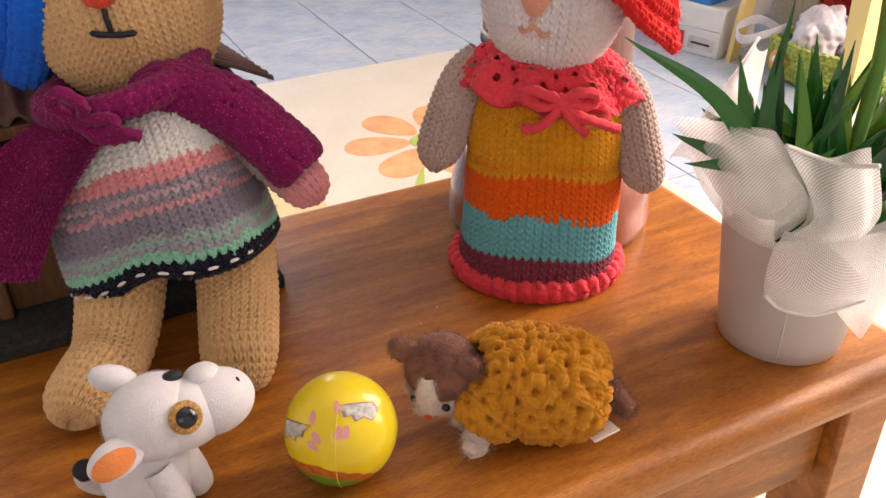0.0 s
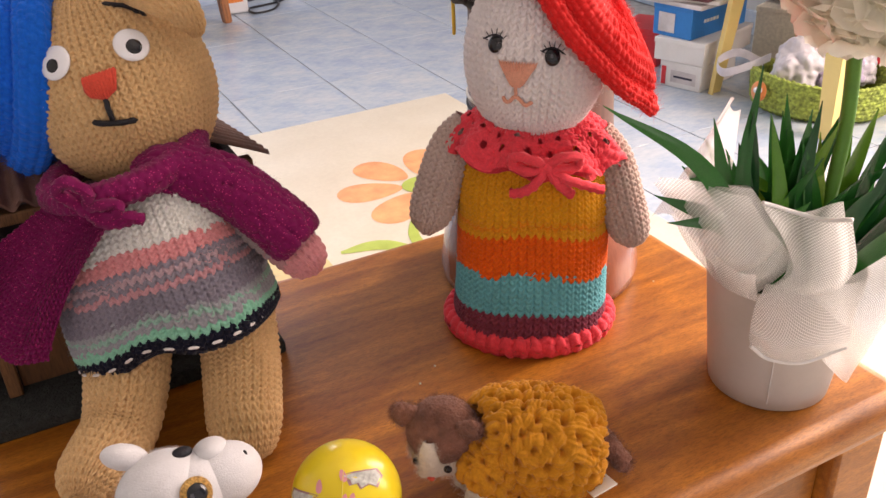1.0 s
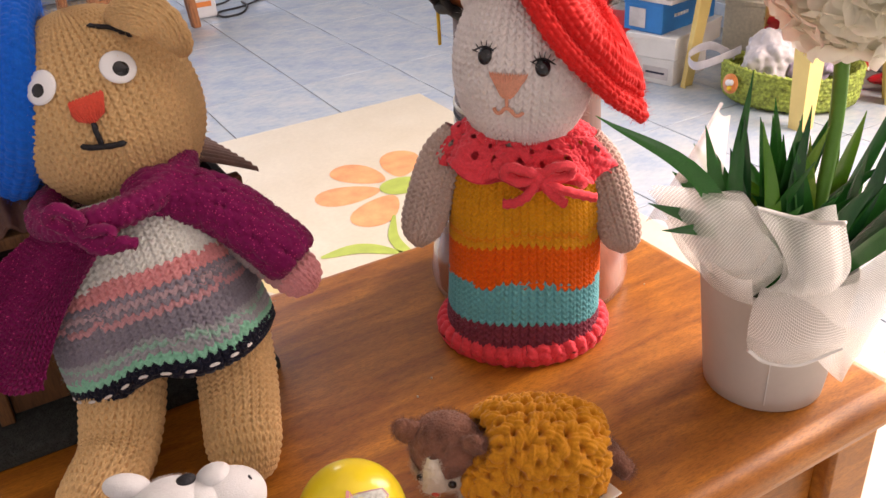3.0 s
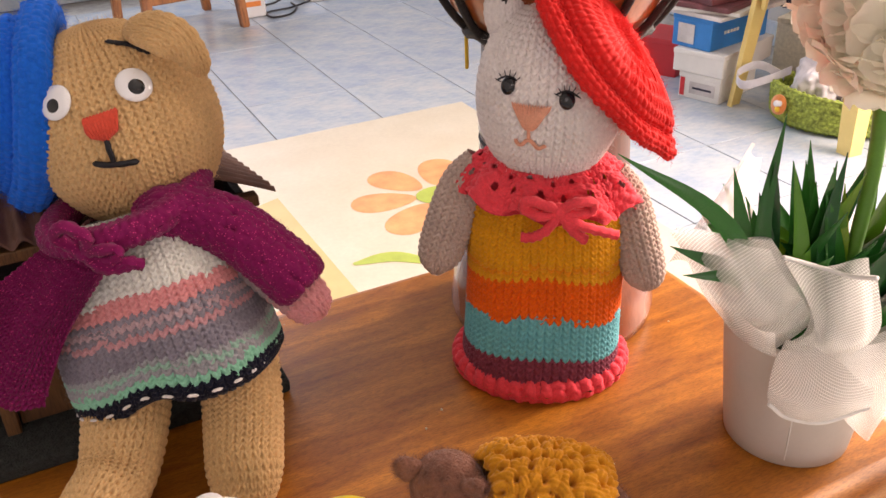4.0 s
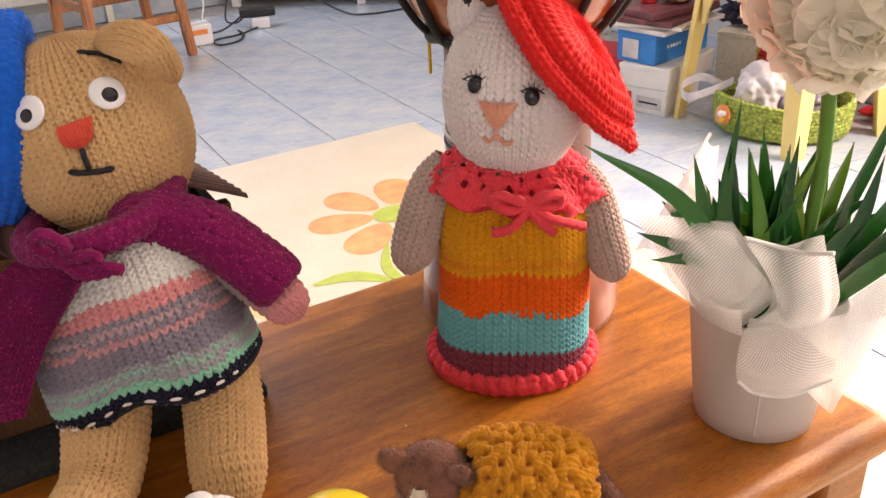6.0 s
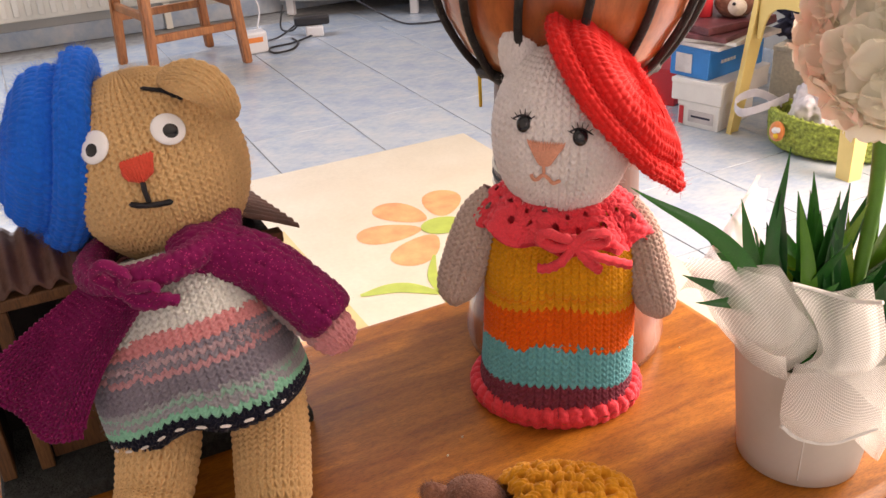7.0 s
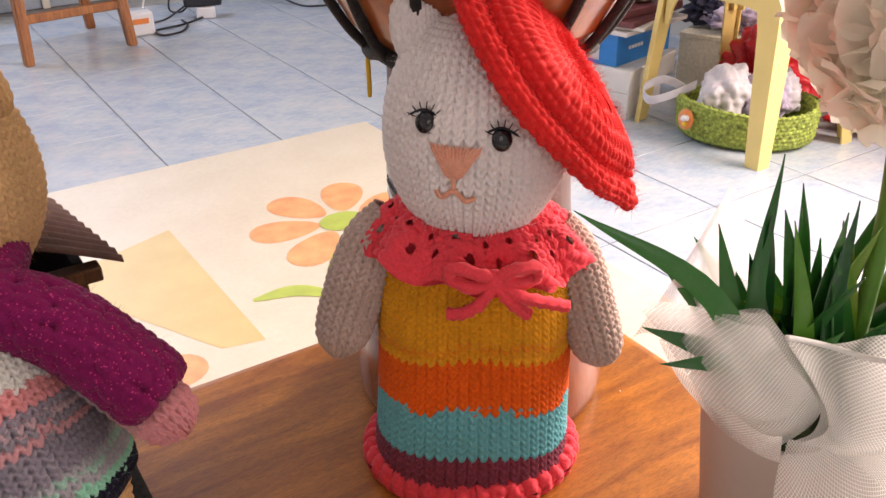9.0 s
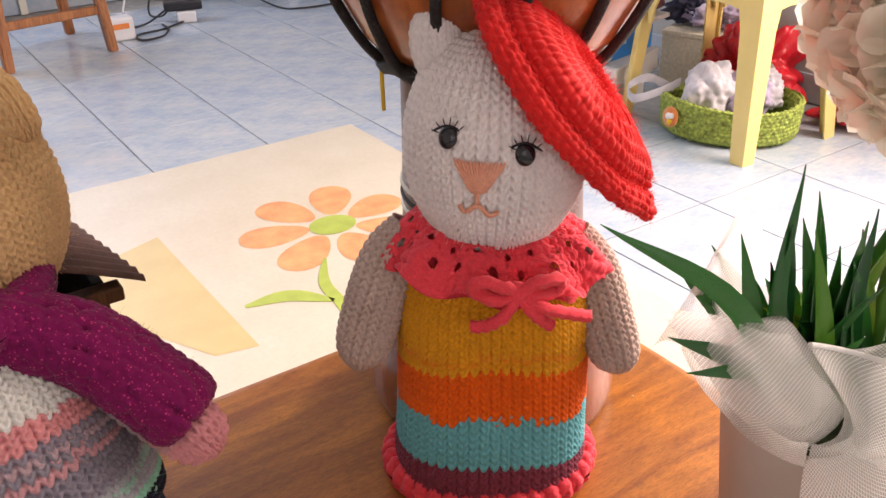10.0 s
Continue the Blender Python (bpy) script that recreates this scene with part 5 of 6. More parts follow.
# ---- toy ball ----
def ball_material():
    m, nt, b = tree("printed_ball")
    tc = nt.nodes.new("ShaderNodeTexCoord").outputs["Object"]
    sep = nt.nodes.new("ShaderNodeSeparateXYZ")
    nt.links.new(tc, sep.inputs[0])
    yellow = ramp(nt, noise_at(nt, 60, 2), [(0.3, (0.78, 0.58, 0.010)), (0.7, (0.85, 0.68, 0.02))])
    n = noise_at(nt, 120, 3)

    def band(value, edge, wob):
        a = node(nt, "ShaderNodeMath")
        a.operation = "MULTIPLY_ADD"
        nt.links.new(n, a.inputs[0])
        a.inputs[1].default_value = wob
        nt.links.new(value, a.inputs[2])
        g = node(nt, "ShaderNodeMath")
        g.operation = "LESS_THAN"
        nt.links.new(a.outputs[0], g.inputs[0])
        g.inputs[1].default_value = edge
        return g.outputs[0]

    brown = ramp(nt, noise_at(nt, 260, 3), [(0.35, (0.40, 0.09, 0.012)), (0.65, (0.62, 0.19, 0.03))])
    col = mix(nt, band(sep.outputs[2], -0.0125, 0.004), yellow, brown)
    col = mix(nt, band(sep.outputs[2], -0.0175, 0.003), col, (0.10, 0.30, 0.02))
    nt.links.new(col, b.inputs["Base Color"])
    b.inputs["Roughness"].default_value = 0.3
    b.inputs["Coat Weight"].default_value = 0.3
    return m


def toy_ball():
    r, c = 0.0246, Vector((-0.0030, 0.2505, TOP + 0.0246))
    t = thing("toy_ball", Matrix.Translation(c) @ pose(0, 0, 0, 0, 0, 0), "shiny yellow foam ball printed with pink petals", "ball")
    bm = bmesh.new()
    bmesh.ops.create_uvsphere(bm, u_segments=48, v_segments=32, radius=r)
    skin = part("ball", smooth(bm, 180), ball_material(), t)
    skin.matrix_local = pose(0, 0, 0, -36, 12, 0)

    def patch_on(direction, pts, key, name, lift=0.00025):
        d = Vector(direction).normalized()
        q = d.to_track_quat("Z", "Y").to_matrix()
        bm = bmesh.new()
        centre = bm.verts.new((d) * (r + lift))
        ring = []
        for x, y in pts:
            ring.append(bm.verts.new((q @ Vector((x, y, r))).normalized() * (r + lift)))
        for a, b in zip(ring, ring[1:] + ring[:1]):
            bm.faces.new((centre, a, b))
        bmesh.ops.recalc_face_normals(bm, faces=bm.faces)
        return part(name, smooth(bm, 180), key, t)

    def petal(x, y, ang, l=0.0030, w=0.0015):
        out = []
        for k in range(12):
            s = 2 * math.pi * k / 12
            px, py = l * math.cos(s), w * math.sin(s) * (1 - 0.3 * math.cos(s))
            out.append((x + px * math.cos(ang) - py * math.sin(ang), y + px * math.sin(ang) + py * math.cos(ang)))
        return out

    M.setdefault("printpink", plain("printed_pink", (0.80, 0.33, 0.36), 0.35, 0.1, 60))
    M.setdefault("printgrey", plain("printed_grey_wing", (0.55, 0.56, 0.52), 0.35, 0.3, 500))
    M.setdefault("printmauve", plain("printed_mauve", (0.42, 0.22, 0.22), 0.35, 0.2, 300))
    f = Vector((-0.02, -0.72, 0.69))
    for x, y, a in ((-0.0085, 0.0050, 2.0), (-0.0060, -0.0045, -0.7), (-0.0085, -0.0085, -0.5), (0.0035, -0.0025, 1.3), (0.0068, -0.0025, 1.2), (0.0025, 0.0082, 1.8)):
        side = Vector((1, 0.15, 0)).normalized()
        d = (f.normalized() * r + side * x + Vector((0, 0.74, 0.66)) * y)
        patch_on(d, petal(0, 0, a), "printpink", "printed_petal")
    wing = [(-0.006, -0.002), (-0.0055, 0.0008), (-0.002, 0.0022), (0.002, 0.0040), (0.0062, 0.0058), (0.0048, 0.0030), (0.0052, 0.0012), (0.0030, 0.0004), (0.0030, -0.0016), (0.0, -0.0018), (-0.002, -0.0040)]
    for d, flip in (((-0.72, -0.55, 0.42), 1), ((0.46, -0.42, 0.78), -1)):
        patch_on(d, [(x * 1.5 * flip, y * 1.5) for x, y in wing], "printmauve", "printed_wing", 0.0002)
        patch_on(d, [(x * 1.22 * flip, y * 1.22) for x, y in wing], "printgrey", "printed_feather", 0.0004)
    ring = [(0.10 * r * math.sin(a * 0 + 1) + 0 * a, -(r + 0.0001) * math.cos(a), (r + 0.0001) * math.sin(a)) for a in np.linspace(-1.3, 1.2, 21)]
    ring = [tuple(Vector(p).normalized() * (r + 0.0001)) for p in ring]
    part("seam", cord(ring, 0.00022, 60, 5), "printseam", t)
    return t


M["printseam"] = plain("moulded_seam", (0.85, 0.70, 0.10), 0.3, 0.05, 50)
toy_ball()


# ---- plush calf ----
def skin_fn(c, r, m=None):
    return egg_fn(c, r, m)


def plush_calf():
    c = Cloth()

    def lump(fn, key, cols=14, rows=10, amp=0.0001):
        c.skin(fn, cols, rows, key, purl, amp, (5, 5))

    turn = frame_of((0.83, 0.50, 0.18), (-0.36, 0.42, 0.83))
    X, Y, Z = (Vector(v) for v in turn.transposed())
    hc = Vector((-0.0705, 0.2365, 0.5785))
    lump(skin_fn(hc, (0.0208, 0.0185, 0.0178), turn), "plush")
    muzzle = hc + X * 0.0235 - Z * 0.0032
    lump(skin_fn(muzzle, (0.0172, 0.0150, 0.0138), turn), "plush")
    lump(skin_fn(hc + X * 0.011 - Z * 0.003, (0.0190, 0.0172, 0.0152), turn), "plush")
    # brow over the muzzle
    lump(skin_fn(hc + X * 0.0225 + Z * 0.0085, (0.0078, 0.0115, 0.0055), turn), "plush", 10, 8)
    c.ball(hc + X * 0.0110 + Z * 0.0128 - Y * 0.0045, (0.0052, 0.0058, 0.0028), "thread", turn)
    for s in (-1, 1):
        e = hc + X * 0.0115 + Y * (0.0172 * s) - Z * 0.0030
        n = (Y * s + X * 0.22).normalized()
        m = n.to_track_quat("Z", "Y").to_matrix()
        c.ball(e, (0.0068, 0.0068, 0.0024), "gold", m)
        c.ball(e + n * 0.0010, (0.0046, 0.0046, 0.0024), "gblack", m)
        c.ball(muzzle + X * 0.0118 + Y * (0.0085 * s) + Z * 0.0052, (0.0008, 0.0010, 0.0017), "thread", turn)
    # ears: one laid back, one open with an orange lining
    up_ear = turn @ Matrix.Rotation(radians(30), 3, "Y")
    lump(skin_fn(hc - X * 0.0100 + Z * 0.0205 + Y * 0.002, (0.0098, 0.0062, 0.0056), up_ear), "plush", 10, 8)
    low_ear = turn @ Matrix.Rotation(radians(-14), 3, "Y")
    b = hc - X * 0.0180 - Z * 0.0085 - Y * 0.0125
    lump(skin_fn(b, (0.0118, 0.0040, 0.0078), low_ear), "plush", 10, 8)
    c.ball(b - Y * 0.0026 - X * 0.0012 - Z * 0.0012, (0.0094, 0.0026, 0.0054), "orange", low_ear)
    # body sits on its haunches
    lump(tube_fn([(-0.083, 0.234, 0.5375), (-0.081, 0.234, 0.541), (-0.077, 0.235, 0.552), (-0.072, 0.237, 0.568)], [(0.010, 0.009), (0.0185, 0.0165), (0.0180, 0.0155), (0.012, 0.012)]), "plush")
    for x, y in ((-0.0635, 0.224), (-0.0625, 0.241)):
        lump(tube_fn([(x + 0.003, y - 0.001, 0.5345), (x + 0.0025, y - 0.001, 0.537), (x, y, 0.547), (x - 0.006, y + 0.002, 0.560)], [(0.0035, 0.004), (0.0065, 0.0065), (0.0065, 0.0065), (0.006, 0.006)]), "plush", 10, 10, 0.0003)
    lump(skin_fn((-0.0690, 0.2165, 0.5405), (0.0095, 0.0075, 0.0070)), "plush", 10, 8)
    c.ball((-0.0580, 0.2130, 0.5385), (0.0040, 0.0062, 0.0050), "thread")
    lump(tube_fn([(-0.094, 0.238, 0.539), (-0.101, 0.236, 0.5395), (-0.105, 0.233, 0.545), (-0.104, 0.231, 0.550)], [(0.005, 0.005), (0.0055, 0.0055), (0.005, 0.005), (0.004, 0.004)]), "plush", 10, 10, 0.0003)
    c.ball((-0.1035, 0.2305, 0.5525), (0.0050, 0.0048, 0.0042), "thread")
    c.fuzz(skin_fn(hc, (0.0208, 0.0185, 0.0178), turn), 4000, 0.0005, "plush", 31, 0.00004)
    for p in c.v:
        p += np.array((-0.0045, -0.0055, 0.0))
    return tagged(c.build("plush_calf"), "white plush calf with black patch and golden glitter eyes", "soft toy")


plush_calf()


# ---- plush cat and its jumper ----
def plush_cat():
    c = Cloth()

    def lump(fn, key, cols=14, rows=10, amp=0.0005, hair=0.0015, n=6000, seed=1):
        c.skin(fn, cols, rows, key, purl, amp, (5, 5))
        c.fuzz(fn, n, hair, key, seed, 0.00006)

    turn = frame_of((0.92, -0.36, 0.02), (-0.20, -0.48, 0.86))
    X, Y, Z = (Vector(v) for v in turn.transposed())
    hc = Vector((0.0390, 0.2860, 0.5640))
    lump(skin_fn(hc, (0.0180, 0.0165, 0.0150), turn), "brown", seed=41)
    lump(skin_fn(hc - Y * 0.0095 - Z * 0.0050 + X * 0.0015, (0.0165, 0.0095, 0.0072), turn), "cream", seed=42)
    # blaze
    lump(tube_fn([hc - Y * 0.0105 + Z * 0.0130, hc - Y * 0.0150 + Z * 0.0090, hc - Y * 0.0180 + Z * 0.002, hc - Y * 0.0185 - Z * 0.006], [(0.0022, 0.0018), (0.0040, 0.0026), (0.0052, 0.0030), (0.0078, 0.0034)]), "cream", 8, 8, 0.0004, 0.0014, 900, 43)
    for s in (-1, 1):
        b = hc + X * (0.0150 * s) + Z * 0.0090
        lump(tube_fn([b, b + X * (0.0035 * s) + Z * 0.004, b + X * (0.0060 * s) + Z * 0.0058, b + X * (0.0068 * s) + Z * 0.006], [(0.0065, 0.004), (0.0058, 0.0035), (0.0038, 0.0025), (0.0003, 0.0003)]), "brown", 8, 8, 0.0005, 0.0016, 900, 45 + s)
        c.ball(hc + X * (0.0080 * s) - Y * 0.0172 - Z * 0.0010, (0.0021, 0.0018, 0.0021), "gblack", turn)
    c.ball(hc - Y * 0.0222 - Z * 0.0050, (0.0020, 0.0014, 0.0014), "nose", turn)
    for p, q in (((0.0545, 0.2650, 0.5365), (0.0580, 0.2715, 0.5455)), ((0.049, 0.283, 0.5365), (0.055, 0.285, 0.547))):
        lump(tube_fn([(p[0] - 0.003, p[1] - 0.003, 0.5355), (p[0] - 0.0022, p[1] - 0.0025, 0.537), p, q, (q[0] + 0.004, q[1] + 0.004, q[2] + 0.007)], [(0.0006, 0.0006), (0.0042, 0.0032), (0.0062, 0.0045), (0.0062, 0.0055), (0.006, 0.006)], (0, -1, 0.3)), "cream", 8, 8, 0.0006, 0.0022, 1200, 48)
    lump(tube_fn([(0.060, 0.285, 0.556), (0.080, 0.288, 0.556), (0.104, 0.291, 0.554), (0.1115, 0.292, 0.553)], [(0.014, 0.014), (0.017, 0.017), (0.016, 0.016), (0.003, 0.003)]), "brown", 10, 10, 0.0005, 0.0018, 600, 50)
    # tail and label
    lump(tube_fn([(0.108, 0.292, 0.560), (0.115, 0.291, 0.5560), (0.121, 0.288, 0.5480), (0.126, 0.285, 0.5430), (0.128, 0.284, 0.5425)], [(0.0042, 0.0042), (0.0046, 0.0046), (0.0048, 0.0048), (0.0046, 0.0046), (0.0004, 0.0004)]), "brown", 8, 12, 0.0005, 0.0020, 1400, 51)
    ob = tagged(c.build("plush_cat"), "brown and cream plush cat lying on the table", "soft toy")
    t = part("care_label", box(-0.0065, -0.0004, -0.0095, 0.0065, 0.0004, 0.0095, 0.0003), "tag")
    t.matrix_world = pose(0.1115, 0.2725, 0.5425, 66, -16, 24)
    tagged(t, "small white sewn-in care label of the cat", "label")
    return ob


def cat_jumper():
    c = Cloth()
    body = tube_fn([(0.0570, 0.2840, 0.562), (0.0585, 0.2845, 0.5615), (0.067, 0.286, 0.5595), (0.082, 0.287, 0.5565), (0.098, 0.288, 0.5545), (0.1085, 0.2890, 0.553), (0.1105, 0.2890, 0.553)],
                   [(0.013, 0.013), (0.0175, 0.0170), (0.0205, 0.0200), (0.0225, 0.0215), (0.0215, 0.0205), (0.0175, 0.0165), (0.0135, 0.013)], (0, -1, 0), 2.3)

    def flat_fn(u, v):
        P = body(u, v)
        P[..., 2] = np.maximum(P[..., 2], TOP + 0.0035 + 0.001 * np.sin(30 * u))
        return P

    c.skin(flat_fn, 24, 10, "mustard", shell_puffs, 0.0060, (14, 14))
    c.fuzz(flat_fn, 4000, 0.0026, "mustard", 61)
    arm = tube_fn([(0.0690, 0.279, 0.562), (0.0630, 0.2735, 0.554), (0.0580, 0.2690, 0.5480), (0.0565, 0.2675, 0.5460)], [(0.012, 0.011), (0.0125, 0.0105), (0.0120, 0.0098), (0.0085, 0.007)])
    c.skin(arm, 13, 5, "mustard", shell_puffs, 0.0044, (14, 14))
    c.fuzz(arm, 1500, 0.0024, "mustard", 62)
    return tagged(c.build("crocheted_jumper"), "mustard yellow crocheted jumper on the plush cat", "jumper")


plush_cat()
cat_jumper()


# ---- far side of the room ----
def wooden_chair():
    t = thing("wooden_chair", Matrix.Translation((-1.204, 3.331, 0)) @ Matrix.Rotation(radians(40), 4, "Z"), "orange-brown wooden chair with straight legs", "chair")
    a, d = 0.185, 0.185
    for sx in (-1, 1):
        for sy in (-1, 1):
            bm = bmesh.new()
            m0, m1 = Vector((sx * a, sy * d, 0.0)), Vector((sx * (a - 0.025), sy * (d - 0.020), 0.44))
            vs = []
            for p, w in ((m0, 0.016), (m1, 0.020)):
                vs.append([bm.verts.new(p + Vector((i * w, j * w, 0))) for i, j in ((-1, -1), (1, -1), (1, 1), (-1, 1))])
            for k in range(4):
                bm.faces.new((vs[0][k], vs[0][(k + 1) % 4], vs[1][(k + 1) % 4], vs[1][k]))
            bm.faces.new(vs[0][::-1]), bm.faces.new(vs[1])
            bmesh.ops.bevel(bm, geom=list(bm.edges), offset=0.004, segments=2, affect="EDGES")
            part("leg", smooth(bm, 50), "chairwood", t)
    for sy, z in ((-1, 0.135), (1, 0.17)):
        part("stretcher", box(-a + 0.02, sy * (d - 0.010) - 0.010, z, a - 0.02, sy * (d - 0.010) + 0.010, z + 0.030, 0.004), "chairwood", t)
    for sx in (-1, 1):
        part("stretcher", box(sx * (a - 0.012) - 0.010, -d + 0.02, 0.215, sx * (a - 0.012) + 0.010, d - 0.02, 0.245, 0.004), "chairwood", t)
    for sy in (-1, 1):
        part("rail", box(-a + 0.04, sy * (d - 0.024) - 0.010, 0.375, a - 0.04, sy * (d - 0.024) + 0.010, 0.438, 0.004), "chairwood", t)
    for sx in (-1, 1):
        part("rail", box(sx * (a - 0.028) - 0.010, -d + 0.044, 0.375, sx * (a - 0.028) + 0.010, d - 0.044, 0.438, 0.004), "chairwood", t)
    part("seat", box(-0.205, -0.205, 0.4405, 0.205, 0.205, 0.465, 0.010, 3), "chairwood", t)
    for sx in (-1, 1):
        part("back_post", box(sx * 0.175 - 0.018, 0.165, 0.4655, sx * 0.175 + 0.018, 0.195, 0.90, 0.006), "chairwood", t)
    for z in (0.60, 0.72, 0.84):
        part("back_slat", box(-0.156, 0.172, z, 0.156, 0.188, z + 0.05, 0.005), "chairwood", t)
    return t


wooden_chair()


def radiator():
    t = thing("radiator", ROOM @ Matrix.Translation((0.13, V1 - 0.075, 0)), "cream ribbed panel radiator under the window", "radiator")
    part("panel", box(-0.80, -0.012, 0.13, 0.80, 0.040, 0.72, 0.006), "radiator", t)
    for k in range(32):
        x = -0.77 + k * 0.0497
        part("rib", box(x - 0.014, -0.022, 0.15, x + 0.014, -0.0125, 0.70, 0.004), "radiator", t)
    for x in (-0.6, 0.6):
        part("bracket", box(x - 0.015, 0.0405, 0.0, x + 0.015, 0.060, 0.20, 0.002), "radiator", t)
    return t


radiator()


def sideboard():
    m = Matrix.Translation((-0.50, 4.06, 0)) @ Matrix.Rotation(radians(-6), 4, "Z")
    t = thing("sideboard", m, "grey-beige oak laminate sideboard on short white feet", "cabinet")
    part("carcass", box(-0.52, 0.022, 0.085, 0.82, 0.40, 0.80, 0.002), "cabinet", t)
    part("plinth_rail", box(-0.50, 0.030, 0.070, 0.80, 0.39, 0.0845, 0.001), "whiteplastic", t)
    for k in range(4):
        x = -0.52 + k * 0.335
        d = part("door", box(x + 0.002, 0.0, 0.088, x + 0.333, 0.0195, 0.79, 0.0015), "cabinet", t)
        part("handle", box(x + 0.29, -0.018, 0.55, x + 0.302, -0.0005, 0.68, 0.003), "whiteplastic", d)
    for x in (-0.46, 0.14, 0.74):
        for y in (0.06, 0.34):
            part("foot", box(x - 0.018, y - 0.018, 0.0, x + 0.018, y + 0.018, 0.0695, 0.003), "whiteplastic", t)
    return t


sideboard()


def small_boxes_and_cables():
    t = thing("white_power_box", Matrix.Translation((-0.955, 3.47, 0)) @ Matrix.Rotation(radians(30), 4, "Z"), "small white plastic power box on the floor", "power box")
    part("body", box(-0.05, -0.035, 0.0, 0.05, 0.035, 0.085, 0.008, 3), "whiteplastic", t)
    part("vent", box(-0.03, -0.0375, 0.045, 0.03, -0.0355, 0.065, 0.0008), "orange", t)
    a = thing("power_adaptor", Matrix.Translation((-0.765, 3.73, 0)) @ Matrix.Rotation(radians(15), 4, "Z"), "black power adaptor lying on a white plug block", "adaptor")
    part("block", box(-0.030, -0.045, 0.0, 0.045, -0.005, 0.045, 0.006), "whiteplastic", a)
    part("brick", box(-0.075, -0.030, 0.0455, 0.075, 0.030, 0.085, 0.010, 3), "blackplastic", a)
    for pts in ([(-0.76, 3.69, 0.008), (-0.82, 3.58, 0.006), (-0.90, 3.50, 0.006), (-0.86, 3.42, 0.006), (-0.80, 3.47, 0.006), (-0.80, 3.58, 0.006), (-0.84, 3.66, 0.006)],
                [(-0.83, 3.74, 0.05), (-0.90, 3.66, 0.012), (-0.97, 3.60, 0.006), (-1.02, 3.52, 0.006)],
                [(-0.90, 3.80, 0.12), (-0.91, 3.76, 0.03), (-0.86, 3.74, 0.02), (-0.82, 3.74, 0.05)]):
        tagged(part("cable", cord(pts, 0.0042, 60, 7), "blackplastic"), "thin black power cable lying on the tiles", "cable", "floor cables")
    tagged(part("cable", cord([(-0.62, 4.02, 0.09), (-0.42, 3.90, 0.01), (-0.30, 3.85, 0.006), (-0.10, 3.95, 0.006)], 0.0042, 60, 7), "blackplastic"), "thin black power cable lying on the tiles", "cable", "floor cables")
    tagged(part("cable", cord([(-1.00, 3.62, 0.42), (-0.99, 3.60, 0.28), (-0.94, 3.56, 0.16), (-0.94, 3.50, 0.09)], 0.0035, 40, 7), "whiteplastic"), "white cord hanging behind the chair", "cable", "floor cables")


small_boxes_and_cables()


def plastic_stool():
    c0, th = Vector((0.930, 2.245, 0)), radians(-61)
    t = thing("plastic_stool", Matrix.Translation(c0) @ Matrix.Rotation(th, 4, "Z"), "pale yellow moulded plastic stool with channel legs", "stool")
    a, d, H = 0.2025, 0.165, 0.42
    part("seat", box(-a + 0.018, -d + 0.018, H - 0.0118, a - 0.018, d - 0.018, H, 0.010, 3), "plasticyellow", t)
    # arched aprons that run into the legs
    def apron(half, m):
        bm = bmesh.new()
        arc = [(-half, -0.150), (-half + 0.012, -0.150), (-half + 0.020, -0.110), (-half + 0.034, -0.082), (-half + 0.055, -0.066), (-half + 0.085, -0.060)]
        low = arc + [(-x, z) for x, z in arc[::-1]]
        outline = low + [(half, -0.012), (-half, -0.012)]
        front = [bm.verts.new((x, -0.004, H + z)) for x, z in outline]
        back = [bm.verts.new((x, 0.004, H + z)) for x, z in outline]
        bm.faces.new(front), bm.faces.new(back[::-1])
        for k in range(len(outline)):
            q = (k + 1) % len(outline)
            bm.faces.new((front[q], front[k], back[k], back[q]))
        bmesh.ops.recalc_face_normals(bm, faces=bm.faces)
        ob = part("apron", smooth(bm, 40), "plasticyellow", t)
        ob.matrix_local = m

    for sy in (-1, 1):
        apron(a - 0.034, Matrix.Translation((0, sy * (d - 0.026), 0)))
    for sx in (-1, 1):
        apron(d - 0.034, Matrix.Translation((sx * (a - 0.026), 0, 0)) @ Matrix.Rotation(radians(90), 4, "Z"))
    for sx in (-1, 1):
        for sy in (-1, 1):
            bm = bmesh.new()
            rings = []
            for k in range(9):
                s = k / 8
                x, y, z = sx * (a - 0.030 * s), sy * (d - 0.030 * s), H * s * 0.985
                w = 0.040 + 0.022 * s + 0.020 * max(0, s - 0.8) / 0.2
                # angle section, open inwards
                wx = w if sx > 0 else 0.016
                sec = [(0, 0), (-wx, 0), (-wx, -0.005), (-0.005, -0.005), (-0.005, -w), (0, -w)]
                rings.append([bm.verts.new((x + sx * (p + 0.010), y + sy * (q + 0.010), z)) for p, q in sec])
            for r0, r1 in zip(rings, rings[1:]):
                for i in range(6):
                    bm.faces.new((r0[i], r0[(i + 1) % 6], r1[(i + 1) % 6], r1[i]))
            bm.faces.new(rings[0][::-1]), bm.faces.new(rings[-1])
            bmesh.ops.recalc_face_normals(bm, faces=bm.faces)
            part("leg", smooth(bm, 40), "plasticyellow", t)
    return t, t.matrix_world.copy()


stool, stool_m = plastic_stool()


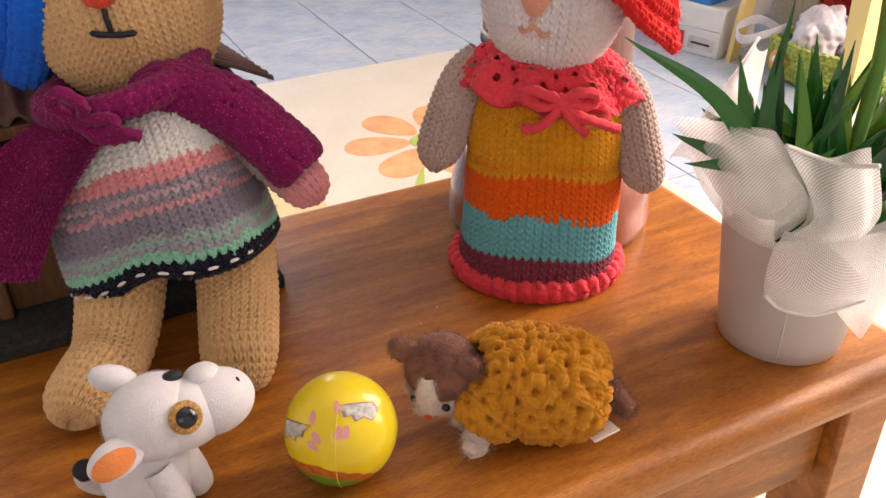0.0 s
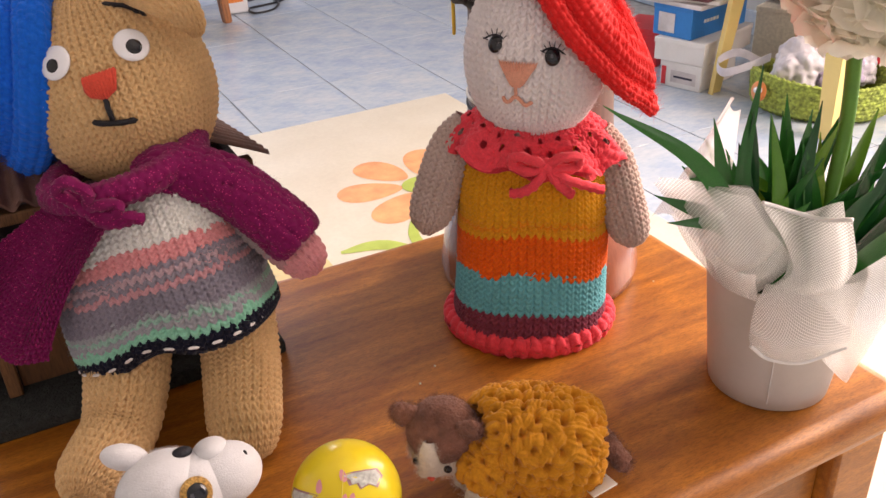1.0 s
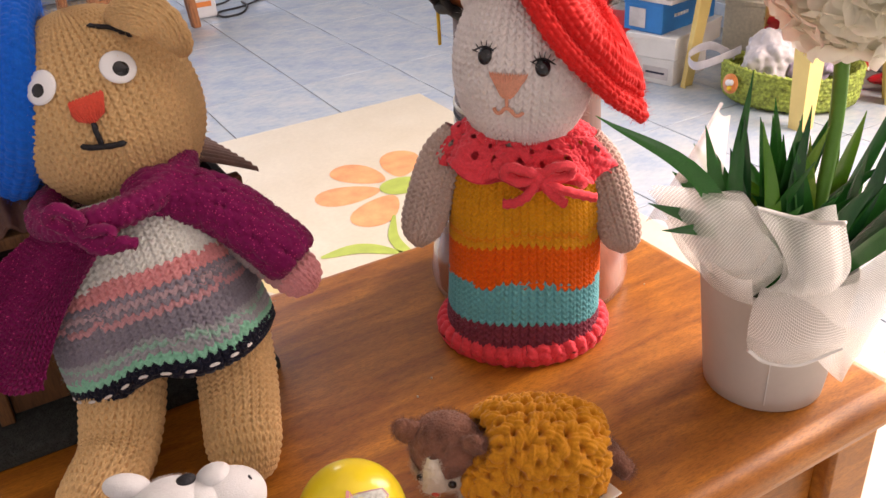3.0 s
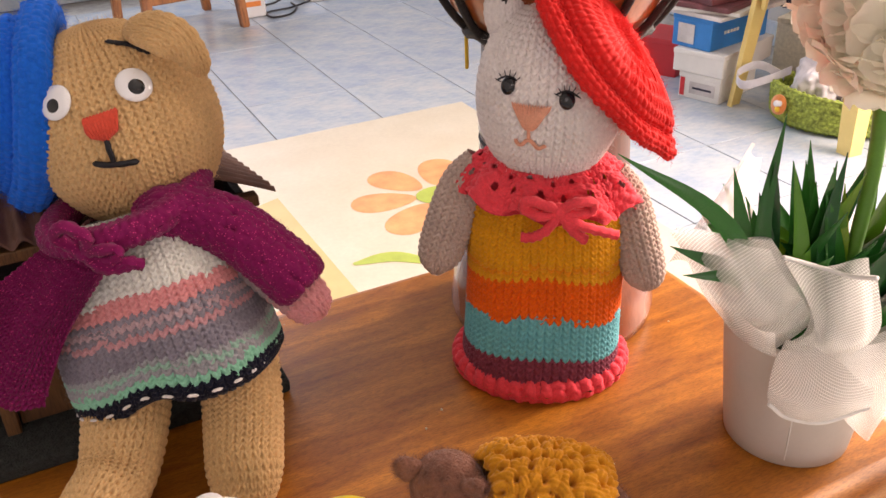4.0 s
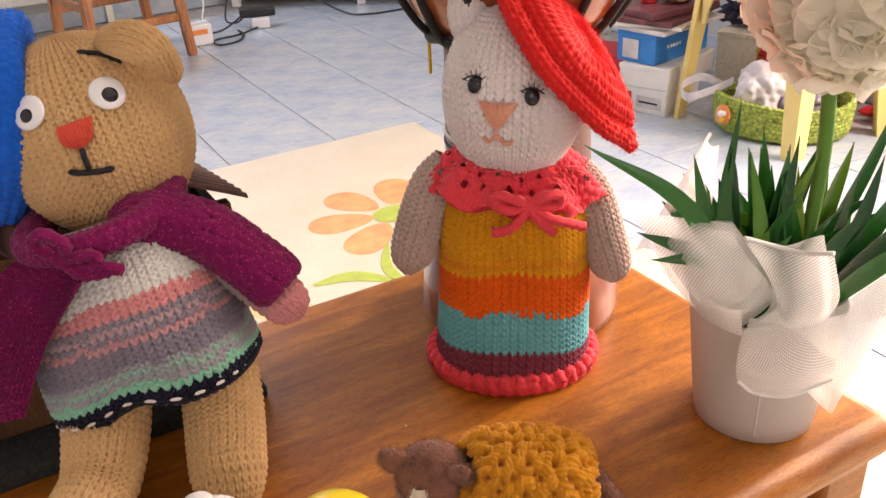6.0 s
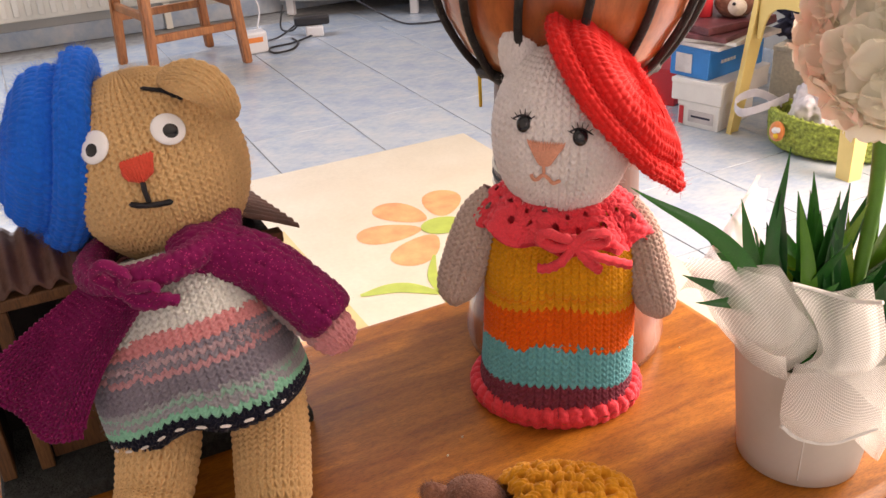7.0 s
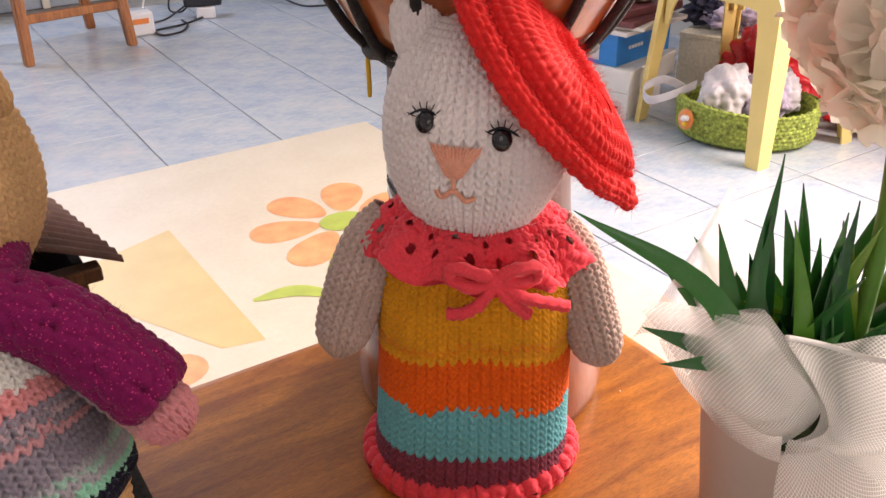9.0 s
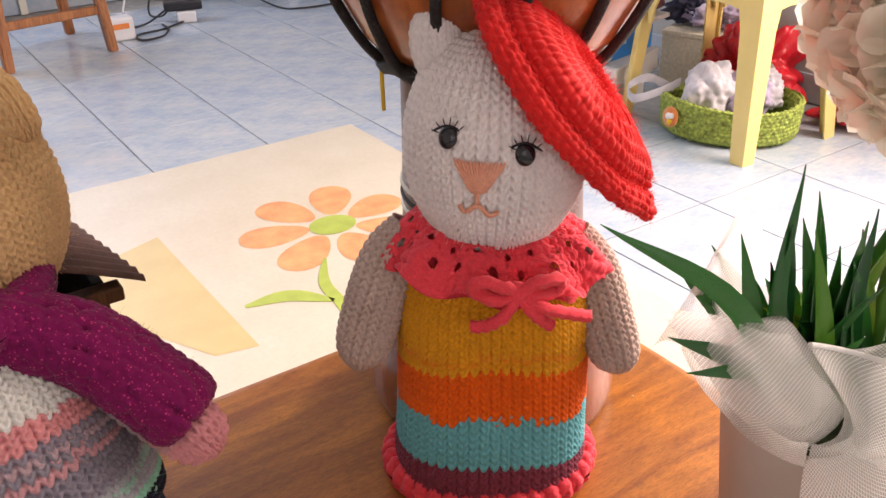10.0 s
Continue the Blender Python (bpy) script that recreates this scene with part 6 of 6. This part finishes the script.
def stool_clutter(m):
    t = thing("toy_cottage", m @ Matrix.Translation((0.055, 0.01, 0.42)) @ Matrix.Rotation(radians(35), 4, "Z"), "tiny timbered toy cottage with dark windows", "toy house")
    part("walls", box(-0.045, -0.03, 0, 0.045, 0.03, 0.075, 0.002), "bone", t)
    part("roof", box(-0.052, -0.037, 0.0755, 0.052, 0.037, 0.095, 0.006), "maroon", t)
    for x in (-0.044, -0.003, 0.038):
        part("beam", box(x, -0.0325, 0.0, x + 0.006, -0.0305, 0.075, 0.0004), "shade_darkwood", t)
    for x in (-0.028, 0.014):
        part("window", box(x, -0.0325, 0.012, x + 0.016, -0.0305, 0.04, 0.0004), "shade_darkwood", t)
    b = thing("toy_bucket", m @ Matrix.Translation((0.145, -0.02, 0.42)), "small white and yellow plastic toy bucket", "bucket")
    part("bucket", lathe([(0.030, 0), (0.034, 0.002), (0.040, 0.04), (0.041, 0.055), (0.038, 0.055), (0.032, 0.006), (0.001, 0.006)], 32), "yellow", b)
    part("handle", cord([(-0.041, 0, 0.052), (-0.03, -0.02, 0.075), (0, -0.028, 0.085), (0.03, -0.02, 0.075), (0.041, 0, 0.052)], 0.0028, 30), "whiteplastic", b)
    for k, (x, y, r, key) in enumerate(((-0.09, 0.02, 0.022, "paper"), (-0.06, 0.045, 0.02, "lilac"), (-0.02, 0.05, 0.016, "orange"))):
        bm = bmesh.new()
        bmesh.ops.create_icosphere(bm, subdivisions=3, radius=r)
        for v in bm.verts:
            v.co *= 1 + 0.25 * noise.noise(v.co * 60 + Vector((k * 7, 0, 0)))
            v.co.z *= 0.7
        ob = part("crumpled_scrap", smooth(bm, 180), key)
        ob.matrix_world = m @ Matrix.Translation((x, y, 0.42 + r * 0.70))
        tagged(ob, "crumpled soft scrap lying on the stool", "scrap", "scraps on the stool")


stool_clutter(stool_m)


def carton(name, m, w, d, h, key, label, category="box"):
    t = thing(name, m, label, category)
    part("body", box(-w / 2, -d / 2, 0, w / 2, d / 2, h, 0.003), key, t)
    part("lid", box(-w / 2 - 0.0015, -d / 2 - 0.0015, h - 0.012, w / 2 + 0.0015, d / 2 + 0.0015, h + 0.002, 0.002), key, t)
    return t


PILE = Matrix.Translation((0.668, 2.464, 0)) @ Matrix.Rotation(radians(-43), 4, "Z")


def box_pile():
    low = carton("white_carton", PILE @ Matrix.Translation((0.0, 0.0, 0)), 0.13, 0.19, 0.072, "boxwhite", "plain white cardboard carton standing on the floor")
    part("red_stripe", box(-0.060, -0.0975, 0.006, -0.046, -0.0955, 0.058, 0.0003), "boxred", low)
    part("printed_panel", box(-0.03, -0.0972, 0.016, 0.05, -0.0955, 0.050, 0.0003), "paper", low)
    part("printed_bar", box(-0.02, -0.0980, 0.030, 0.04, -0.0973, 0.036, 0.0002), "navy", low)
    carton("white_box", PILE @ Matrix.Translation((-0.013, 0.040, 0.0745)) @ Matrix.Rotation(radians(2), 4, "Z"), 0.155, 0.28, 0.062, "boxwhite", "flat white cardboard box lying on the carton")
    blue = carton("blue_paper_box", PILE @ Matrix.Translation((-0.035, 0.045, 0.1390)) @ Matrix.Rotation(radians(-5), 4, "Z"), 0.13, 0.26, 0.086, "boxblue", "bright blue paper box lying on a white box")
    for k in range(5):
        part("printed_mark", box(0.0660, -0.075 + 0.014 * k, 0.040, 0.0680, -0.066 + 0.014 * k, 0.049, 0.0002), "boxwhite", blue)
    part("end_label", box(-0.045, -0.1325, 0.012, 0.010, -0.1312, 0.066, 0.0003), "paper", blue)
    z = 0.2295
    for k, (key, w, d, h, rot) in enumerate((("paper", 0.20, 0.29, 0.012, -6), ("boxwhite", 0.20, 0.28, 0.010, 10), ("maroon", 0.21, 0.30, 0.014, 2), ("maroon", 0.20, 0.26, 0.02, -14))):
        ob = part("magazine", box(-w / 2, -d / 2, 0, w / 2, d / 2, h, 0.002), key)
        ob.matrix_world = PILE @ Matrix.Translation((-0.03 - 0.006 * k, 0.045, z)) @ Matrix.Rotation(radians(rot), 4, "Z")
        tagged(ob, "worn magazine lying on a stack of boxes", "magazine", "stacked magazines")
        z += h + 0.0005
    c = Cloth()
    c.skin(egg_fn((0, 0, 0.040), (0.055, 0.05, 0.042)), 16, 10, "brown", purl, 0.003, (5, 5))
    c.skin(egg_fn((0.030, -0.038, 0.036), (0.026, 0.022, 0.024)), 12, 8, "cream", purl, 0.001, (5, 5))
    c.ball((0.030, -0.056, 0.046), (0.006, 0.004, 0.006), "gblack")
    ob = c.build("plush_monkey")
    ob.matrix_world = PILE @ Matrix.Translation((-0.01, 0.07, z - 0.002))
    tagged(ob, "brown plush toy with a pale muzzle on magazines", "soft toy")
    ob = part("red_tin", lathe([(0.022, 0), (0.024, 0.002), (0.024, 0.085), (0.021, 0.088)], 32), "boxred")
    ob.matrix_world = PILE @ Matrix.Translation((-0.075, 0.02, z))
    tagged(ob, "small red tin standing on the magazines", "tin")
    carton("grey_crate", Matrix.Translation((1.03, 2.62, 0)) @ Matrix.Rotation(radians(-40), 4, "Z"), 0.26, 0.22, 0.17, "bone", "pale plastic crate filled with clothes", "crate")
    carton("red_carton", Matrix.Translation((0.56, 2.70, 0)) @ Matrix.Rotation(radians(-34), 4, "Z"), 0.14, 0.16, 0.11, "boxred", "red cardboard carton beside the boxes")


box_pile()


def heap(name, centre, size, key, label, category, seed, rough=0.28):
    bm = bmesh.new()
    bmesh.ops.create_icosphere(bm, subdivisions=5, radius=1)
    o = Vector((seed * 3.1, seed * 1.7, 0))
    for v in bm.verts:
        n = v.co.normalized()
        f = noise.turbulence(n * 1.8 + o, 3, False, noise_basis="PERLIN_ORIGINAL", amplitude_scale=0.5, frequency_scale=2.1)
        ridge = abs(noise.noise(n * 3.2 + o))
        k = 1 + rough * (f - 0.6) - rough * 0.8 * (0.3 - min(0.3, ridge))
        v.co = Vector((n.x * size[0] * k, n.y * size[1] * k, max(n.z, -0.55) * size[2] * k))
    low = min(v.co.z for v in bm.verts)
    ob = part(name, smooth(bm, 180), key)
    ob.location = Vector(centre) - Vector((0, 0, low))
    return tagged(ob, label, category)


def basket():
    c0 = Vector((0.925, 2.205, 0))
    t = thing("green_basket", Matrix.Translation(c0) @ Matrix.Rotation(radians(-25), 4, "Z"), "oval green crocheted basket holding crumpled cloth", "basket")
    c = Cloth()

    def wall(u, v):
        a = 2 * np.pi * u
        s = np.interp(v, [0, 0.06, 0.55, 0.62, 1], [0, 0.10, 1.0, 1.0, 0.15])
        r = np.interp(v, [0, 0.06, 0.12, 0.55, 0.60, 0.66, 1], [0.80, 0.94, 0.98, 1.02, 0.98, 0.93, 0.86])
        z = 0.002 + 0.098 * s + 0.006 * np.sin(2 * a + 0.5) * s
        return np.stack([0.172 * r * np.cos(a), 0.125 * r * np.sin(a), z], -1)

    c.skin(wall, 74, 17, "basket", purl, 0.0055, (5, 6), v=(0.0, 1.0))
    c.build("wall", t)
    part("bottom", lathe([(0.14, 0.0), (0.145, 0.003), (0.145, 0.008), (0.001, 0.009)], 40, None, Matrix.Diagonal((1.0, 0.72, 1, 1))), "basketplain", t)
    part("button", lathe([(0.022, 0), (0.026, 0.002), (0.026, 0.006), (0.001, 0.009)], 32, None, Matrix.Translation((-0.135, -0.092, 0.062)) @ look((0, 0, 0), (0.62, 0.75, -0.15)).to_3x3().to_4x4()), "orange", t, "orange felt badge")
    for dx, dz, r, key in ((-0.004, 0.004, 0.009, "gwhite"), (0.006, 0.006, 0.008, "gwhite"), (-0.002, 0.006, 0.004, "gblack"), (0.002, -0.010, 0.008, "yellow")):
        bm = bmesh.new()
        bmesh.ops.create_icosphere(bm, subdivisions=2, radius=r, matrix=Matrix.Translation((-0.139 + dx * 0.8, -0.100 - dx * 0.4, 0.062 + dz)))
        part("badge_detail", smooth(bm, 180), key, t)
    bm, edge = bmesh.new(), []
    for p in spline([(-0.150, 0.03, 0.098), (-0.215, 0.01, 0.128), (-0.262, -0.02, 0.108), (-0.240, -0.05, 0.088), (-0.180, -0.04, 0.108), (-0.130, -0.01, 0.130)], 40):
        edge.append([bm.verts.new(Vector(p) + Vector(o)) for o in ((0, -0.0015, -0.011), (0, -0.0015, 0.011), (0, 0.0015, 0.011), (0, 0.0015, -0.011))])
    for e0, e1 in zip(edge, edge[1:]):
        for k in range(4):
            bm.faces.new((e0[k], e0[(k + 1) % 4], e1[(k + 1) % 4], e1[k]))
    bm.faces.new(edge[0][::-1]), bm.faces.new(edge[-1])
    bmesh.ops.recalc_face_normals(bm, faces=bm.faces)
    part("strap", smooth(bm, 50), "whitecloth", t, "looped off-white cloth handle")
    return c0


M["basketplain"] = plain("green_raffia", (0.16, 0.22, 0.025), 0.7, 0.4, 60, 0.5, 300)
M["basket"] = plain("green_raffia_yarn", (0.34, 0.43, 0.075), 0.7, 0.6, 90, 0.6, 400)
bc = basket()
heap("folded_cloth", bc + Vector((-0.055, 0.01, 0.060)), (0.080, 0.07, 0.090), "whitecloth", "crumpled white cloth stuffed into the green basket", "cloth", 2, 0.2)
heap("folded_cloth", bc + Vector((0.030, -0.02, 0.060)), (0.075, 0.06, 0.080), "lilac", "crumpled lilac cloth stuffed into the green basket", "cloth", 5)
heap("folded_cloth", bc + Vector((0.085, 0.000, 0.060)), (0.06, 0.05, 0.075), "whitecloth", "crumpled white cloth stuffed into the green basket", "cloth", 9)
heap("red_bag", (1.07, 2.43, 0.0), (0.17, 0.13, 0.16), "redbag", "crumpled shiny red plastic bag on the floor", "bag", 3, 0.5)
heap("red_bag", (1.25, 2.22, 0.0), (0.11, 0.10, 0.08), "redbag", "crumpled shiny red plastic bag on the floor", "bag", 8, 0.5)
heap("crumpled_garment", (1.03, 2.62, 0.173), (0.14, 0.12, 0.08), "lilac", "crumpled lilac garment lying in the crate", "garment", 11, 0.5)
heap("crumpled_garment", (0.975, 2.68, 0.175), (0.12, 0.10, 0.10), "navy", "crumpled dark garment lying in the crate", "garment", 14, 0.5)
heap("purple_bag", (1.52, 2.02, 0.0), (0.12, 0.10, 0.12), "lilac", "lilac cloth bag slumped against the wall", "bag", 17, 0.4)

# ---- crumbs on the table ----
rng_c = random.Random(9)
for k in range(9):
    bm = bmesh.new()
    bmesh.ops.create_icosphere(bm, subdivisions=1, radius=rng_c.uniform(0.0004, 0.0008))
    ob = part("crumb", bm, "bone")
    q = W(rng_c.uniform(0.20, 0.40), rng_c.uniform(0.20, 0.40), TOP + 0.0006)
    ob.location = q
    tagged(ob, "tiny pale crumb lying on the table top", "crumb", "crumbs on the table")

# ---- floor tiles ----
STEP = 0.307
bm = box(0.0015, 0.0015, -0.0035, STEP - 0.0015, STEP - 0.0015, 0.0, 0.0012, 1)
tile_me = bpy.data.meshes.new("tile")
bm.to_mesh(tile_me)
bm.free()
tile_me.materials.append(M["tile"])
far_bm = bmesh.new()
for i in range(-9, 6):
    for j in range(-11, 11):
        u, v = 0.608 + STEP * i, 1.183 + STEP * j
        if u + STEP > U1 or v + STEP > V1 or u < U0 or v < V0:
            continue
        if v > -0.2 and u > -1.3 and not (v < 0.8 and u < 0.0):
            ob = new("tile", tile_me)
            ob.parent = floor
            ob.matrix_local = Matrix.Translation((u, v, 0))
        else:
            box(u + 0.0015, v + 0.0015, -0.0035, u + STEP - 0.0015, v + STEP - 0.0015, 0.0, bm=far_bm)
tagged(part("tile_field", far_bm, "tile", floor), kind="stuff")
